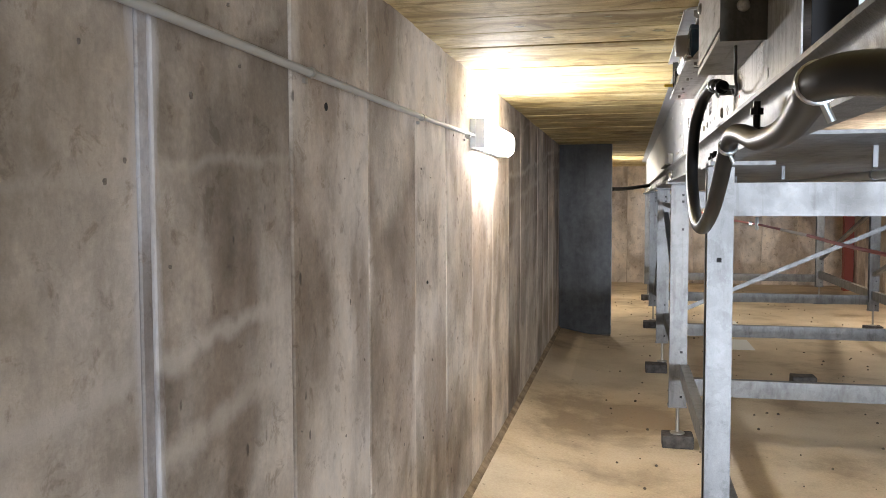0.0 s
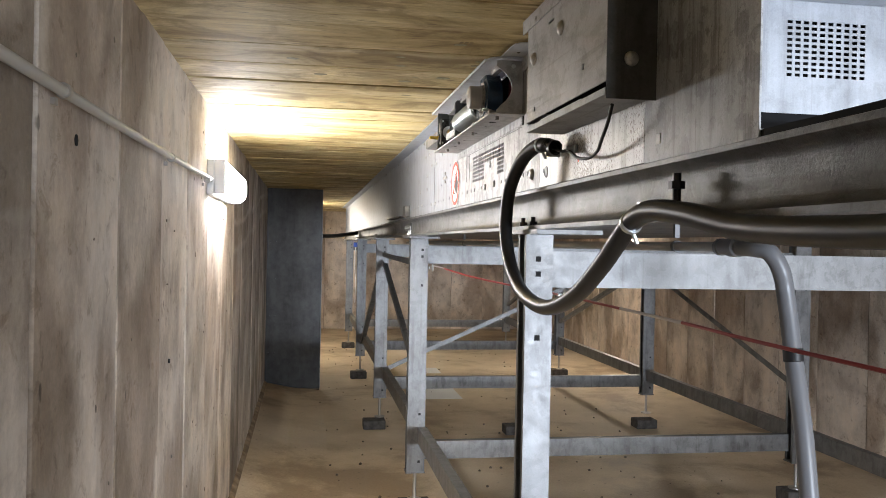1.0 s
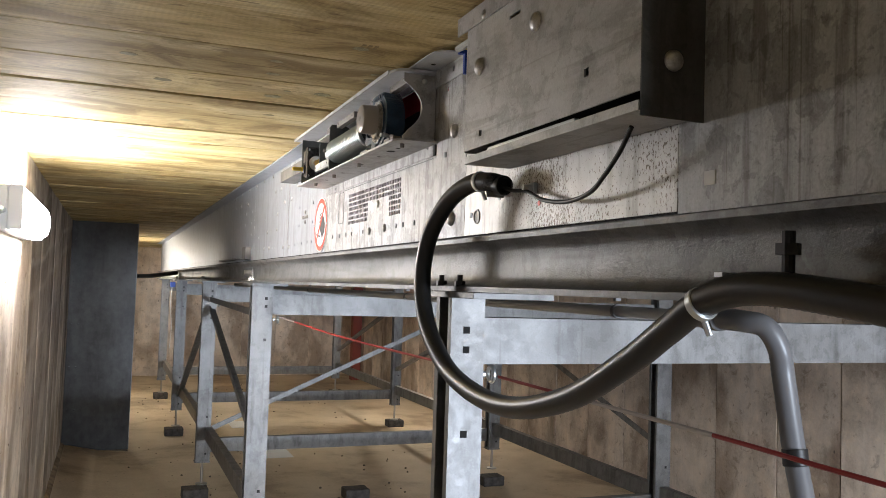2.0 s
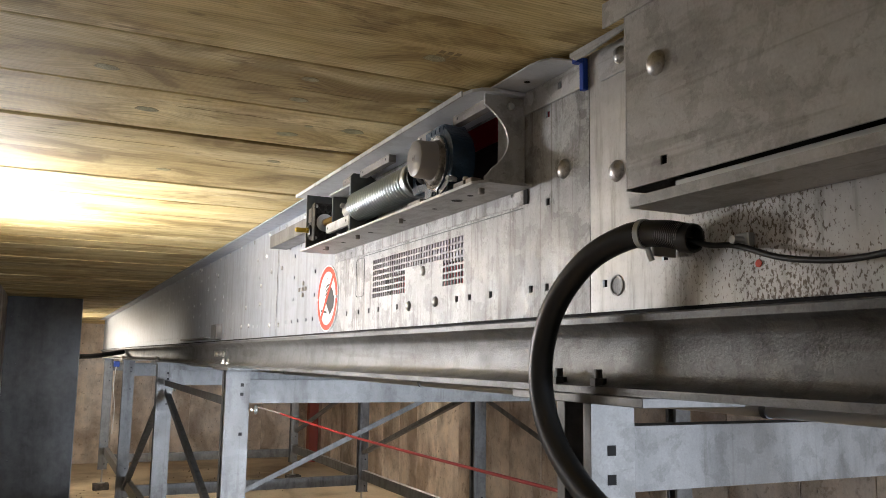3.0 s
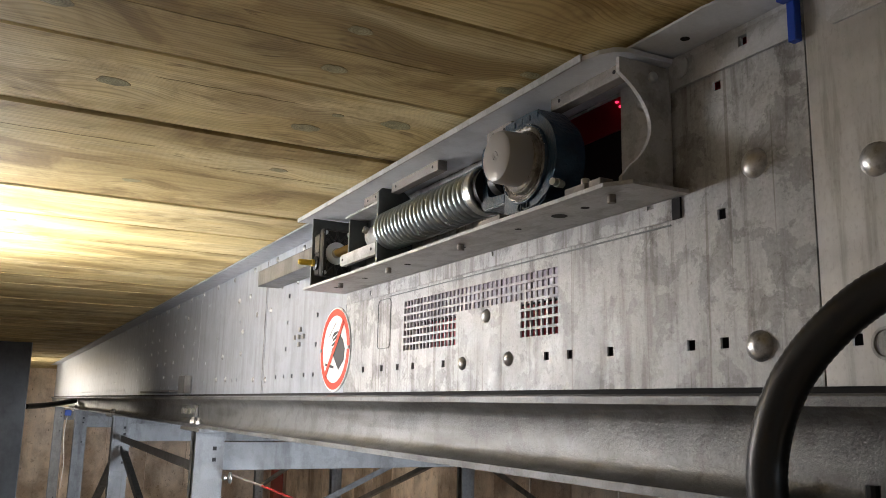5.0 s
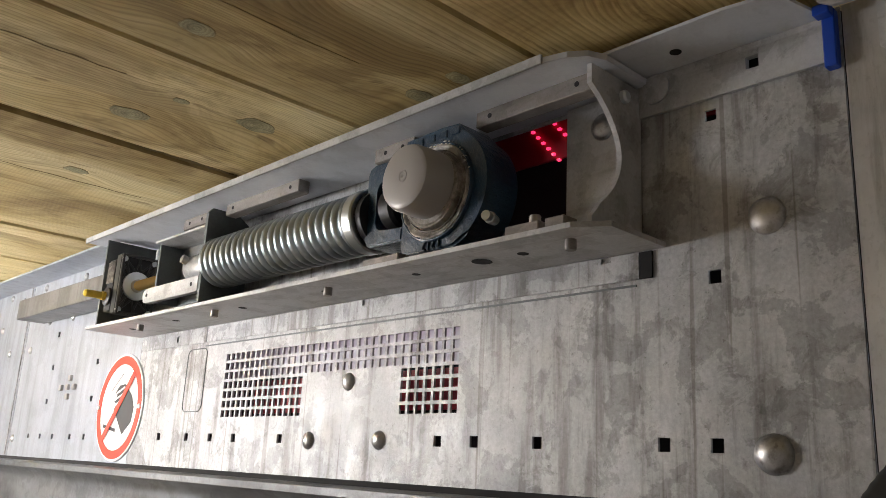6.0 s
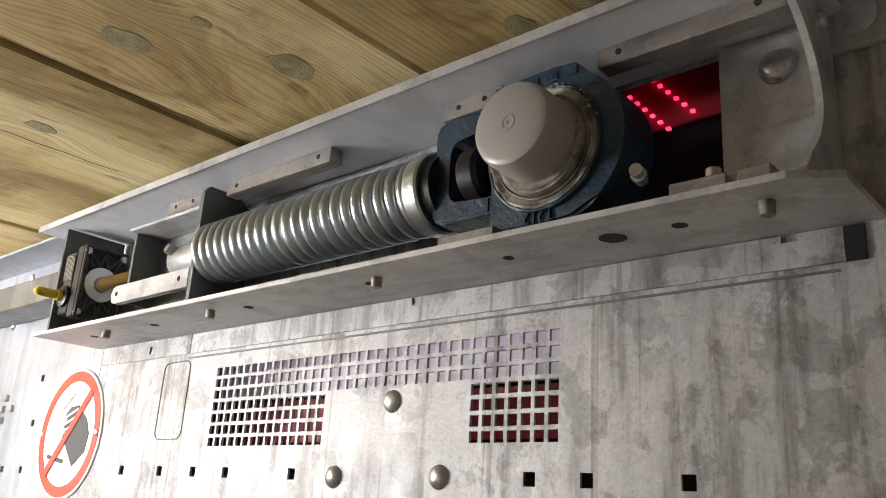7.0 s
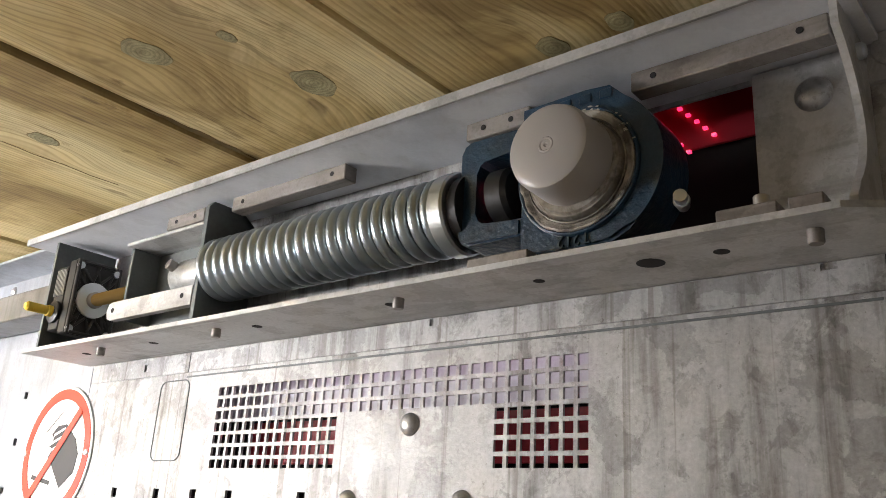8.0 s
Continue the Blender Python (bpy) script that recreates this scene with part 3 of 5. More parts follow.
for c in range(36):
    for r in range(7):
        if r > 2 and 7 <= c < 21:
            continue
        y, z = 3.2195 + c * PITCH, 1.6430 - r * PITCH
        holes_near.append((y + 0.0022, y + 0.0125, z - 0.0125, z - 0.0022))
sub("skin_panel", sheet(SKIN_X, 0.003, 2.0705, 2.7895, 1.466, CEIL - 0.006, [square(2.754, ROW - 0.006, 0.011), square(2.62, 1.60, 0.010), square(2.62, 1.535, 0.012)]), M["spatter"], machine, "spattered panel")
sub("skin_panel", sheet(SKIN_X, 0.003, 2.7915, 4.0445, 1.466, CEIL - 0.006, holes_near), M["skin"], machine, "perforated panel with vent holes")
sub("skin_panel", sheet(SKIN_X, 0.003, 1.662, 2.0685, 1.458, CEIL - 0.006, []), M["skin"], machine)
far_holes = [square(4.241, 1.658, 0.011), square(4.245, 1.585, 0.011), square(4.48, 1.731, 0.011), square(4.485, 1.658, 0.011), square(4.49, 1.585, 0.011)]
far_holes += [square(y, 1.511, 0.010) for y in (4.255, 4.327, 4.424, 4.497, 4.57, 5.0, 5.07, 5.42, 5.5)]
far_holes += [square(4.76, 1.84, 0.010), square(5.0, 1.70, 0.008), square(5.3, 1.76, 0.009), square(5.3, 1.66, 0.009), square(5.48, 1.80, 0.010), square(5.48, 1.58, 0.010)]
sub("skin_panel", sheet(SKIN_X, 0.003, 4.0465, 4.6925, 1.466, CEIL - 0.006, far_holes), M["skin_far"], machine, "smooth bluish panel")
sub("skin_panel", sheet(SKIN_X, 0.003, 4.6955, 5.62, 1.466, CEIL - 0.006, far_holes), M["skin_far"], machine, "smooth bluish panel")
sub("joint_fold", one_box(SKIN_X - 0.0022, SKIN_X - 0.0002, 4.705, 4.7085, 1.468, CEIL - 0.008), M["skin"], machine)
for a, b in ((5.622, 7.6), (7.602, 9.6), (9.602, 11.9), (11.902, 14.3)):
    hs = [square(a + 0.10 + 0.21 * i, 1.545 + 0.062 * k, 0.012) for i in range(9) for k in range(6) if (i * 5 + k * 3) % 4]
    hs += [square(a + 0.06 + 0.105 * i, 1.497, 0.009) for i in range(18)]
    sub("skin_panel", sheet(SKIN_X, 0.003, a, b, 1.466, CEIL - 0.006, hs), M["skin_far"], machine, "smooth bluish panel")
# shallow second skin: upper strip with its stepped lower edge
strip_holes = [square(3.394, 1.688, 0.012), square(3.023, 1.690, 0.012), square(3.86, 1.683, 0.010)]
sub("cover_strip", sheet(SKIN_X - 0.0025, 0.002, 2.986, 3.80, 1.664, 1.6895, strip_holes), M["skin"], machine)
sub("cover_strip", sheet(SKIN_X - 0.0025, 0.002, 3.802, 4.04, 1.664, 1.6895, [square(3.90, 1.676, 0.010)]), M["skin"], machine)
sub("joint_line", one_box(SKIN_X - 0.0012, SKIN_X + 0.001, 2.99, 3.805, 1.6575, 1.6595), M["dark_plate"], machine)
# small cover with rounded corners left of the vents
loop = []
for cy, cz, a0 in ((3.849, 1.644, 0), (3.808, 1.644, 90), (3.808, 1.565, 180), (3.849, 1.565, 270)):
    loop += [Vector((SKIN_X - 0.0003, cy + 0.011 * math.cos(radians(a0 + 15 * k)), cz + 0.011 * math.sin(radians(a0 + 15 * k)))) for k in range(7)]
bm = tube(bmesh.new(), loop + [loop[0]], 0.0008, 6)
sub("hatch_outline", bm, M["dark_plate"], machine)
# top flange
sub("top_flange", one_box(0.225, 0.299, 4.105, 14.3, CEIL - 0.014, CEIL - 0.009, bevel=0.001), M["skin_far"], machine)
# chord
outline = [(0.247, 1.348), (0.247, 1.358), (0.268, 1.362), (0.276, 1.368), (0.281, 1.378), (0.281, 1.425), (0.277, 1.436), (0.268, 1.442), (0.262, 1.447), (0.262, 1.456), (0.272, 1.459), (0.306, 1.459), (0.306, 1.348)]
for a, b in ((WALL_NEAR + 0.6, 5.60), (5.603, 14.3)):
    sub("chord", prism(bmesh.new(), outline, "y", a, b), M["beam"], machine, "rolled steel chord", smooth=True)
# added black strip that keeps the gap above the chord in shade
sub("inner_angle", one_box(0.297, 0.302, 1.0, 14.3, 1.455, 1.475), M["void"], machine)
sub("splice_plate", one_box(0.270, 0.280, 5.47, 5.75, 1.378, 1.426, bevel=0.002), M["beam"], machine)
for i in range(4):
    bm = hexa(bmesh.new(), (0.271, 5.51 + 0.065 * i, 1.402), (-1, 0, 0), 0.012, 0.008)
    sub("bolt", bm, M["bolt"], machine)
sub("ledge", one_box(0.252, 0.292, 5.95, 6.75, 1.476, 1.484, bevel=0.001), M["steel"], machine)
sub("ledge_clip", one_box(0.262, 0.292, 5.7, 5.82, 1.47, 1.54, bevel=0.002), M["steel"], machine)
# closing plates inside and under the machine; the near-black one paints interior shade
sub("inner_plate", one_box(0.42, 0.43, 2.4, 14.2, 1.47, CEIL + 0.235), M["void"], machine, "near-black inner plate with the interior's shade in its colour")
sub("under_plate", one_box(0.31, 2.78, 2.36, 14.2, 1.40, 1.41), M["beam"], machine)
# behind the vents: pale upper lining, red glow painted on a strip below
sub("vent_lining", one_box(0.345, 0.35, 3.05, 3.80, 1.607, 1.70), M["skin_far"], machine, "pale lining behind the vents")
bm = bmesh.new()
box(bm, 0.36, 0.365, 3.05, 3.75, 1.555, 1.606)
sub("belt_edge", bm, M["red_liner"], machine, "red strip behind the vents with the glow in its colour")
# red lights inside, and liners with the lights' red glow put into colour
for i in range(6):
    for dy, dz in ((0.0, 0.0), (0.026, -0.012)):
        y, z = 3.182 - 0.0085 * i + dy, 1.916 - 0.0095 * i + dz
        sub("red_light", one_box(0.396, 0.400, y, y + 0.0042, z, z + 0.0026), M["led"], machine, "small red glowing light")
sub("red_liner", one_box(0.402, 0.406, 2.95, 3.62, 1.862, 2.0), M["red_liner"], machine, "liner with the small lights' red glow put into its colour")
sub("red_liner", one_box(0.33, 0.40, 3.02, 3.032, 1.84, 2.0), M["red_liner"], machine, "liner with the small lights' red glow put into its colour")

# dome rivets
for y, z, r in ((2.862, 1.703, 0.0165), (2.866, 1.508, 0.0165), (2.722, 1.672, 0.0165), (3.351, 1.514, 0.0115), (3.496, 1.512, 0.0115), (3.419, 1.586, 0.0115)):
    sub("dome_rivet", dome(SKIN_X, y, z, r), M["chrome"], machine, smooth=True)
for y, z in ((4.65, 1.706), (4.80, 1.706), (4.889, 1.772), (5.027, 1.772), (5.106, 1.852), (4.853, 1.852), (4.612, 1.852), (4.371, 1.848), (4.55, 1.766), (4.41, 1.764), (4.801, 1.508), (4.672, 1.505), (5.288, 1.515), (5.149, 1.515), (5.212, 1.592), (4.96, 1.664), (4.965, 1.594), (5.352, 1.855), (5.591, 1.855), (5.829, 1.855), (6.101, 1.855), (5.867, 1.779), (6.4, 1.855), (6.7, 1.855), (7.0, 1.855), (7.3, 1.855), (7.8, 1.855), (8.2, 1.855), (8.6, 1.855)):
    sub("dome_rivet", dome(SKIN_X, y, z, 0.009), M["chrome"], machine, smooth=True)
sub("washer", lathe(bmesh.new(), [(0, 0.0155), (0.0018, 0.0152), (0.0018, 0.0125), (0.0006, 0.0118), (0.0006, 0.0005)], (SKIN_X, 2.725, 1.503), (-1, 0, 0), 24), M["skin"], machine, "flat round washer")
# cluster of fixings beside the sign
for dy, dz in ((0.044, 0.0), (-0.028, 0.0), (0.0, 0.019), (0.004, -0.019), (0.008, 0.0)):
    sub("fixing", one_box(SKIN_X - 0.006, SKIN_X + 0.001, 4.36 + dy, 4.372 + dy, 1.605 + dz, 1.617 + dz, bevel=0.001), M["bolt"], machine)
# strip with blue tape at the panel joint
sub("edge_strip", sheet(SKIN_X - 0.005, 0.004, 2.803, 2.984, 1.823, 1.8635, [square(2.866, 1.845, 0.012)]), M["plate"], machine)
pts = [(0.225, 2.86), (0.225, 3.16), (0.293, 3.16), (0.293, 2.806), (0.272, 2.806), (0.239, 2.814), (0.229, 2.832)]
flange = sub("strip_flange", prism(bmesh.new(), pts, "z", 1.8640, 1.8670), M["grey_paint"], machine, "folded flange under the planks")
sub("hole", one_rod((0.262, 2.925, 1.8634), (0.262, 2.925, 1.8645), 0.0055, 14), M["void"], flange)
sub("blue_tape", one_box(SKIN_X - 0.010, SKIN_X - 0.0002, 2.7925, 2.8030, 1.816, 1.868, bevel=0.001), M["blue_tape"], machine, "blue plastic edge tape")
sub("blue_tape", one_box(0.272, SKIN_X - 0.0105, 2.792, 2.8055, 1.8585, 1.8675, bevel=0.001), M["blue_tape"], machine, "blue plastic edge tape")
# near-black strip in place of the shadow line at the cover strip's end
sub("shadow_gap", one_box(SKIN_X - 0.0026, SKIN_X - 0.0004, 2.972, 2.9855, 1.664, 1.6895), M["void"], machine)
sub("washer", lathe(bmesh.new(), [(0, 0.015), (0.002, 0.015), (0.003, 0.012)], (SKIN_X - 0.005, 2.963, 1.848), (-1, 0, 0), 20), M["plate"], machine, smooth=True)
sub("dome_rivet", dome(SKIN_X - 0.0030, 2.708, 1.845, 0.0135), M["chrome"], machine, smooth=True)
sub("sticker", lathe(bmesh.new(), [(0, 0.0048), (0.0008, 0.0046)], (SKIN_X - 0.0002, 2.457, 1.509), (-1, 0, 0), 16), M["red"], machine, "small red sticker")
# white sticker, beside the box
sub("sticker", one_box(SKIN_X - 0.001, SKIN_X, 1.995, 2.015, 1.495, 1.513), M["white"], machine, "small white sticker")

# end cover of the machine, with slots and a small sign
cover = thing("end_cover", (0.9, 2.3, 1.62), "bright zinc end cover with rows of vent slots", "cover")
EY = 2.22
bm = sheet(0.0, 0.003, 0.52, 2.7, 1.60, CEIL - 0.006, [(0.676 + 0.0192 * i, 0.688 + 0.0192 * i, 1.680 + 0.0126 * j, 1.6868 + 0.0126 * j) for i in range(10) for j in range(10)])
for w in bm.verts:
    w.co = Vector((w.co.y, EY + w.co.x, w.co.z))
sub("face", bm, M["skin_far"], cover)
sub("floor_plate", one_box(0.40, 2.7, EY + 0.01, EY + 0.3, 1.56, 1.566), M["beam"], cover)
# added near-black sheet, shade behind the slots in its colour
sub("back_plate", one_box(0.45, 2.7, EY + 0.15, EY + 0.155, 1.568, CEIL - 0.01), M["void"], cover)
sub("top_ledge", one_box(0.34, 2.7, EY - 0.16, EY - 0.003, 1.842, CEIL - 0.004), M["skin_far"], cover)
sub("sticker", lathe(bmesh.new(), [(0, 0.024), (0.001, 0.024)], (0.965, EY - 0.0005, 1.745), (0, -1, 0), 28), M["white"], cover, "small round white and red sticker")


def round_band(cx, y, cz, r0, r1, seg=32):
    bm = bmesh.new()
    for i in range(seg):
        a, b = 2 * math.pi * i / seg, 2 * math.pi * (i + 1) / seg
        bm.faces.new([bm.verts.new((cx + r * math.cos(t), y, cz + r * math.sin(t))) for r, t in ((r0, a), (r1, a), (r1, b), (r0, b))])
    bmesh.ops.remove_doubles(bm, verts=bm.verts, dist=1e-5)
    return bm


sub("red_ring", round_band(0.965, EY - 0.0022, 1.745, 0.0175, 0.0225), M["red"], cover)
bm = prism(bmesh.new(), [(0.965 - 0.014, 1.745 + 0.010), (0.965 - 0.011, 1.745 + 0.013), (0.965 + 0.014, 1.745 - 0.010), (0.965 + 0.011, 1.745 - 0.013)], "y", EY - 0.0016, EY - 0.0024)
sub("red_bar", bm, M["red"], cover)

# ---- control box on the machine's side ----
cbox = thing("control_box", (0.247, 2.30, 1.60), "grey sheet-steel control box mounted on the walkway's side", "box")
BX = 0.198
sub("front", sheet(BX, 0.003, 2.022, 2.575, 1.608, CEIL - 0.008, [square(2.506, 1.632, 0.011), square(2.15, 1.66, 0.012), (2.36, 2.40, 1.806, 1.812)]), M["plate"], cbox, "front sheet")
sub("side", one_box(BX, SKIN_X, 2.019, 2.0215, 1.576, CEIL - 0.008), M["box_side_shade"], cbox)
sub("side", one_box(BX, SKIN_X, 2.5755, 2.578, 1.606, CEIL - 0.008), M["plate"], cbox)
bm = bmesh.new()
box(bm, BX - 0.002, SKIN_X - 0.003, 2.0225, 2.570, 1.583, 1.5855)
box(bm, BX - 0.002, BX + 0.0005, 2.0225, 2.570, 1.5857, 1.5960)
sub("tray", bm, M["plate"], cbox, "bottom tray with an open slot above it")
# near-black block that paints the shade in the tray's slot
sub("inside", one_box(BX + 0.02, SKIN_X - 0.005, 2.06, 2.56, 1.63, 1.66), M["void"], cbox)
sub("inner_rail", one_box(BX + 0.012, BX + 0.02, 2.2, 2.5, 1.586, 1.606), M["zinc"], cbox)
for y, z, r in ((2.516, 1.754, 0.016), (2.303, 1.775, 0.016), (2.50, 1.845, 0.010), (2.25, 1.86, 0.010)):
    sub("dome_rivet", dome(BX, y, z, r), M["chrome"], cbox, smooth=True)
for z in (1.65, 1.80):
    bm = lathe(bmesh.new(), [(0, 0.014), (0.004, 0.013), (0.008, 0.008), (0.009, 0.002)], (0.245, 2.019, z), (0, -1, 0), 18)
    sub("dome_rivet", bm, M["chrome"], cbox, smooth=True)
sub("top_strip", one_box(BX - 0.003, BX - 0.0005, 2.025, 2.62, 1.835, CEIL - 0.009), M["plate"], cbox)
# corner flange that sticks out beside the box
bm = prism(bmesh.new(), [(2.60, 1.866), (2.67, 1.863), (2.76, 1.855), (2.785, 1.857), (2.797, 1.864), (2.797, CEIL - 0.007), (2.60, CEIL - 0.007)], "x", 0.262, 0.266)
sub("corner_flange", bm, M["plate"], cbox)
sub("overlap_sheet", prism(bmesh.new(), [(2.585, 1.819), (2.756, 1.819), (2.762, 1.825), (2.762, CEIL - 0.012), (2.585, CEIL - 0.012)], "x", SKIN_X - 0.0028, SKIN_X - 0.0002), M["plate"], cbox)

# ---- tension unit ----
tu = thing("belt_tension_unit", (0.24, 3.5, 1.69), "spring belt tensioner with blue bearing in a steel bracket", "tensioner")
LX = 0.190
pts = [(LX, 2.988), (LX, 4.055), (0.293, 4.055), (0.293, 2.958), (0.208, 2.958)]
bm = prism(bmesh.new(), pts, "z", 1.6905, 1.6955)
sub("lower_plate", bm, M["plate"], tu, "lower bracket plate")
for y, r in ((3.08, 0.006), (3.235, 0.005), (3.135, 0.011), (3.60, 0.006), (3.80, 0.006), (3.96, 0.006), (3.40, 0.007)):
    sub("plate_hole", one_rod((0.235, y, 1.6902), (0.235, y, 1.6912), r, 16), M["void"], tu)
for y in (3.012, 3.38, 3.655, 3.90):
    bm = lathe(bmesh.new(), [(0, 0.0055), (0.009, 0.0055), (0.010, 0.0048), (0.010, 0.003)], (0.222, y, 1.6905), (0, 0, -1), 14)
    sub("socket_screw", bm, M["bar"], tu, smooth=True)
pts = [(0.187, 3.02), (0.187, 4.10), (0.293, 4.10), (0.293, 2.972), (0.222, 2.972), (0.204, 2.980), (0.193, 2.996)]
sub("upper_plate", prism(bmesh.new(), pts, "z", 1.8555, 1.8615), M["grey_paint"], tu, "blue-grey upper plate")
sub("upper_edge", one_box(0.184, 0.1868, 3.02, 4.10, 1.854, 1.8635), M["plate"], tu, "bright cut edge")
# guide bars under the upper plate
for a, b in ((3.478, 3.67), (3.725, 3.805), (2.992, 3.146), (3.245, 3.316)):
    bar = sub("guide_bar", one_box(0.229, 0.247, a, b, 1.8375, 1.8553, bevel=0.001), M["bar"], tu)
    for y in (a + 0.02, b - 0.02):
        sub("hole", one_rod((0.2285, y, 1.847), (0.230, y, 1.847), 0.0028, 10), M["void"], bar)
for a, b, x0 in ((3.47, 3.68, 0.229), (2.998, 3.02, 0.194), (3.027, 3.068, 0.194), (3.222, 3.282, 0.196)):
    sub("guide_bar", one_box(x0, x0 + 0.020, a, b, 1.6957, 1.7055, bevel=0.001), M["bar"], tu, "brownish bare steel bar")
sub("bar_screw", lathe(bmesh.new(), [(0, 0.0055), (0.008, 0.0055), (0.009, 0.0045)], (0.205, 3.04, 1.7056), (0, 0, 1), 14), M["bolt"], tu, smooth=True)
# end plate with a curved cut-out, and the flat sheet with a dome rivet
cut = [(0.212, 1.853), (0.212, 1.834)]
for i in range(1, 16):
    t = i / 16
    cut.append((0.213 + 0.046 * math.sin(math.pi * t) ** 0.75, 1.832 - 0.118 * t))
cut += [(0.219, 1.712), (0.213, 1.706), (0.213, 1.6965)]
end = sub("end_plate", prism(bmesh.new(), cut + [(0.2915, 1.6965), (0.2915, 1.853)], "y", 2.982, 2.9875), M["plate"], tu, "end plate with a round cut-out")
sub("screw", lathe(bmesh.new(), [(0, 0.0065), (0.004, 0.0065), (0.006, 0.004)], (0.262, 2.982, 1.836), (0, -1, 0), 14), M["zinc"], end, smooth=True)
sub("side_sheet", one_box(0.284, 0.2885, 2.988, 3.066, 1.700, 1.854), M["plate"], tu)
sub("dome_rivet", dome(0.284, 3.020, 1.823, 0.0145), M["chrome"], tu, smooth=True)
# cast bearing housing, its slot and rails
hy, hz, hx = 3.187, 1.771, 0.215
out = [(3.2430, 1.7065), (3.2430, 1.8435)]
out += [(hy + 0.047 * math.cos(a) * 1.0, 1.8435) for a in (1.7, 2.2)]
out += [(hy + 0.074 * math.cos(a), hz + 0.070 * math.sin(a)) for a in [math.pi * (0.70 + 0.60 * k / 16) for k in range(17)]]
out += [(hy + 0.047 * math.cos(a), 1.7065) for a in (2.2, 1.7)]
bm = prism(bmesh.new(), out, "x", hx, 0.262)
bmesh.ops.bevel(bm, geom=[e for e in bm.edges if all(w.co.x < hx + 1e-5 for w in e.verts)], offset=0.003, segments=2, affect="EDGES")
house = sub("bearing_housing", bm, M["blue_cast"], tu, "blue painted cast-iron bearing housing")
bm = bmesh.new()
prism(bm, [(3.2432, 1.727), (3.300, 1.727), (3.307, 1.730), (3.311, 1.738), (3.311, 1.817), (3.307, 1.825), (3.300, 1.828), (3.2432, 1.828), (3.2432, 1.806), (3.284, 1.806), (3.290, 1.802), (3.2935, 1.794), (3.2935, 1.755), (3.290, 1.747), (3.284, 1.743), (3.2432, 1.743)], "x", hx + 0.002, 0.258)
bmesh.ops.bevel(bm, geom=[e for e in bm.edges if all(w.co.x < hx + 0.0021 for w in e.verts)], offset=0.002, segments=2, affect="EDGES")
sub("slot_frame", bm, M["blue_cast"], house)
lip = lathe(bmesh.new(), [(-0.003, 0.0560), (0.003, 0.0555), (0.0042, 0.0548), (0.0045, 0.0538), (0.0035, 0.0525), (0.0012, 0.0518), (0.0010, 0.0505)], (hx, hy, hz), (-1, 0, 0), 64)
for w in lip.verts:
    w.co.x -= 0.0007 * noise.noise(w.co * 160)
sub("ring", lip, M["blue_cast"], house, "raised cast lip", smooth=True)
gr = lathe(bmesh.new(), [(0.0012, 0.0530), (0.0040, 0.0522), (0.0044, 0.0508), (0.0030, 0.0485), (0.0024, 0.0470), (0.0022, 0.0455), (0.0015, 0.0450)], (hx - 0.0005, hy, hz), (-1, 0, 0), 110)
for w in gr.verts:
    lump = noise.noise(w.co * 120) + 0.7 * noise.noise(w.co * 300)
    w.co.x -= 0.0016 * max(lump, -0.5)
    w.co.y += (w.co.y - hy) * 0.022 * lump
    w.co.z += (w.co.z - hz) * 0.022 * lump
sub("grease_ring", gr, M["grease"], house, "ring of old grease", smooth=True)
blob = random.Random(4)
for k in range(22):
    a, q = blob.uniform(0.2, 2.0), blob.uniform(0.0505, 0.0560)
    bm = bmesh.new()
    bmesh.ops.create_icosphere(bm, subdivisions=2, radius=blob.uniform(0.0008, 0.0019), matrix=Matrix.Translation((hx - 0.0040, hy - q * math.cos(a), hz + q * math.sin(a))) @ Matrix.Diagonal((0.4, 1.6, 0.8, 1.0)))
    sub("grease_lump", bm, M["grease_pale"], house, smooth=True)
sub("bearing_race", lathe(bmesh.new(), [(0.0, 0.0456), (0.0035, 0.0454), (0.004, 0.0446), (0.0005, 0.0442), (0.0005, 0.0432), (0.006, 0.0428), (0.0085, 0.0416), (0.0085, 0.0400), (0.010, 0.0385)], (hx - 0.001, hy, hz), (-1, 0, 0), 48), M["race"], house, smooth=True)
cap = lathe(bmesh.new(), [(0, 0.0375), (0.038, 0.0365), (0.043, 0.0345), (0.0455, 0.030), (0.0450, 0.0068), (0.0456, 0.0062), (0.0456, 0.0052), (0.0450, 0.0046), (0.0450, 0.002), (0.0440, 0.001)], (hx - 0.004, hy, hz + 0.004), (-1, 0, 0), 48)
sub("cap", cap, M["cap"], tu, "milky plastic end cap", smooth=True)
sub("adjuster_disc", lathe(bmesh.new(), [(0, 0.026), (0.016, 0.026), (0.020, 0.022)], (0.232, 3.275, hz), (0, -1, 0), 28), M["black_bolt"], tu, smooth=True)
bm = one_rod((hx - 0.002, 3.098, 1.722), (hx - 0.022, 3.092, 1.722), 0.005, 10)
rod(bm, (hx - 0.010, 3.0955, 1.722), (hx - 0.014, 3.0945, 1.722), 0.0062, 10)
sub("grease_nipple", bm, M["zinc"], tu, smooth=True)
sub("window_frame", one_box(0.286, 0.292, 3.066, 3.125, 1.704, 1.712), M["dark_plate"], tu)


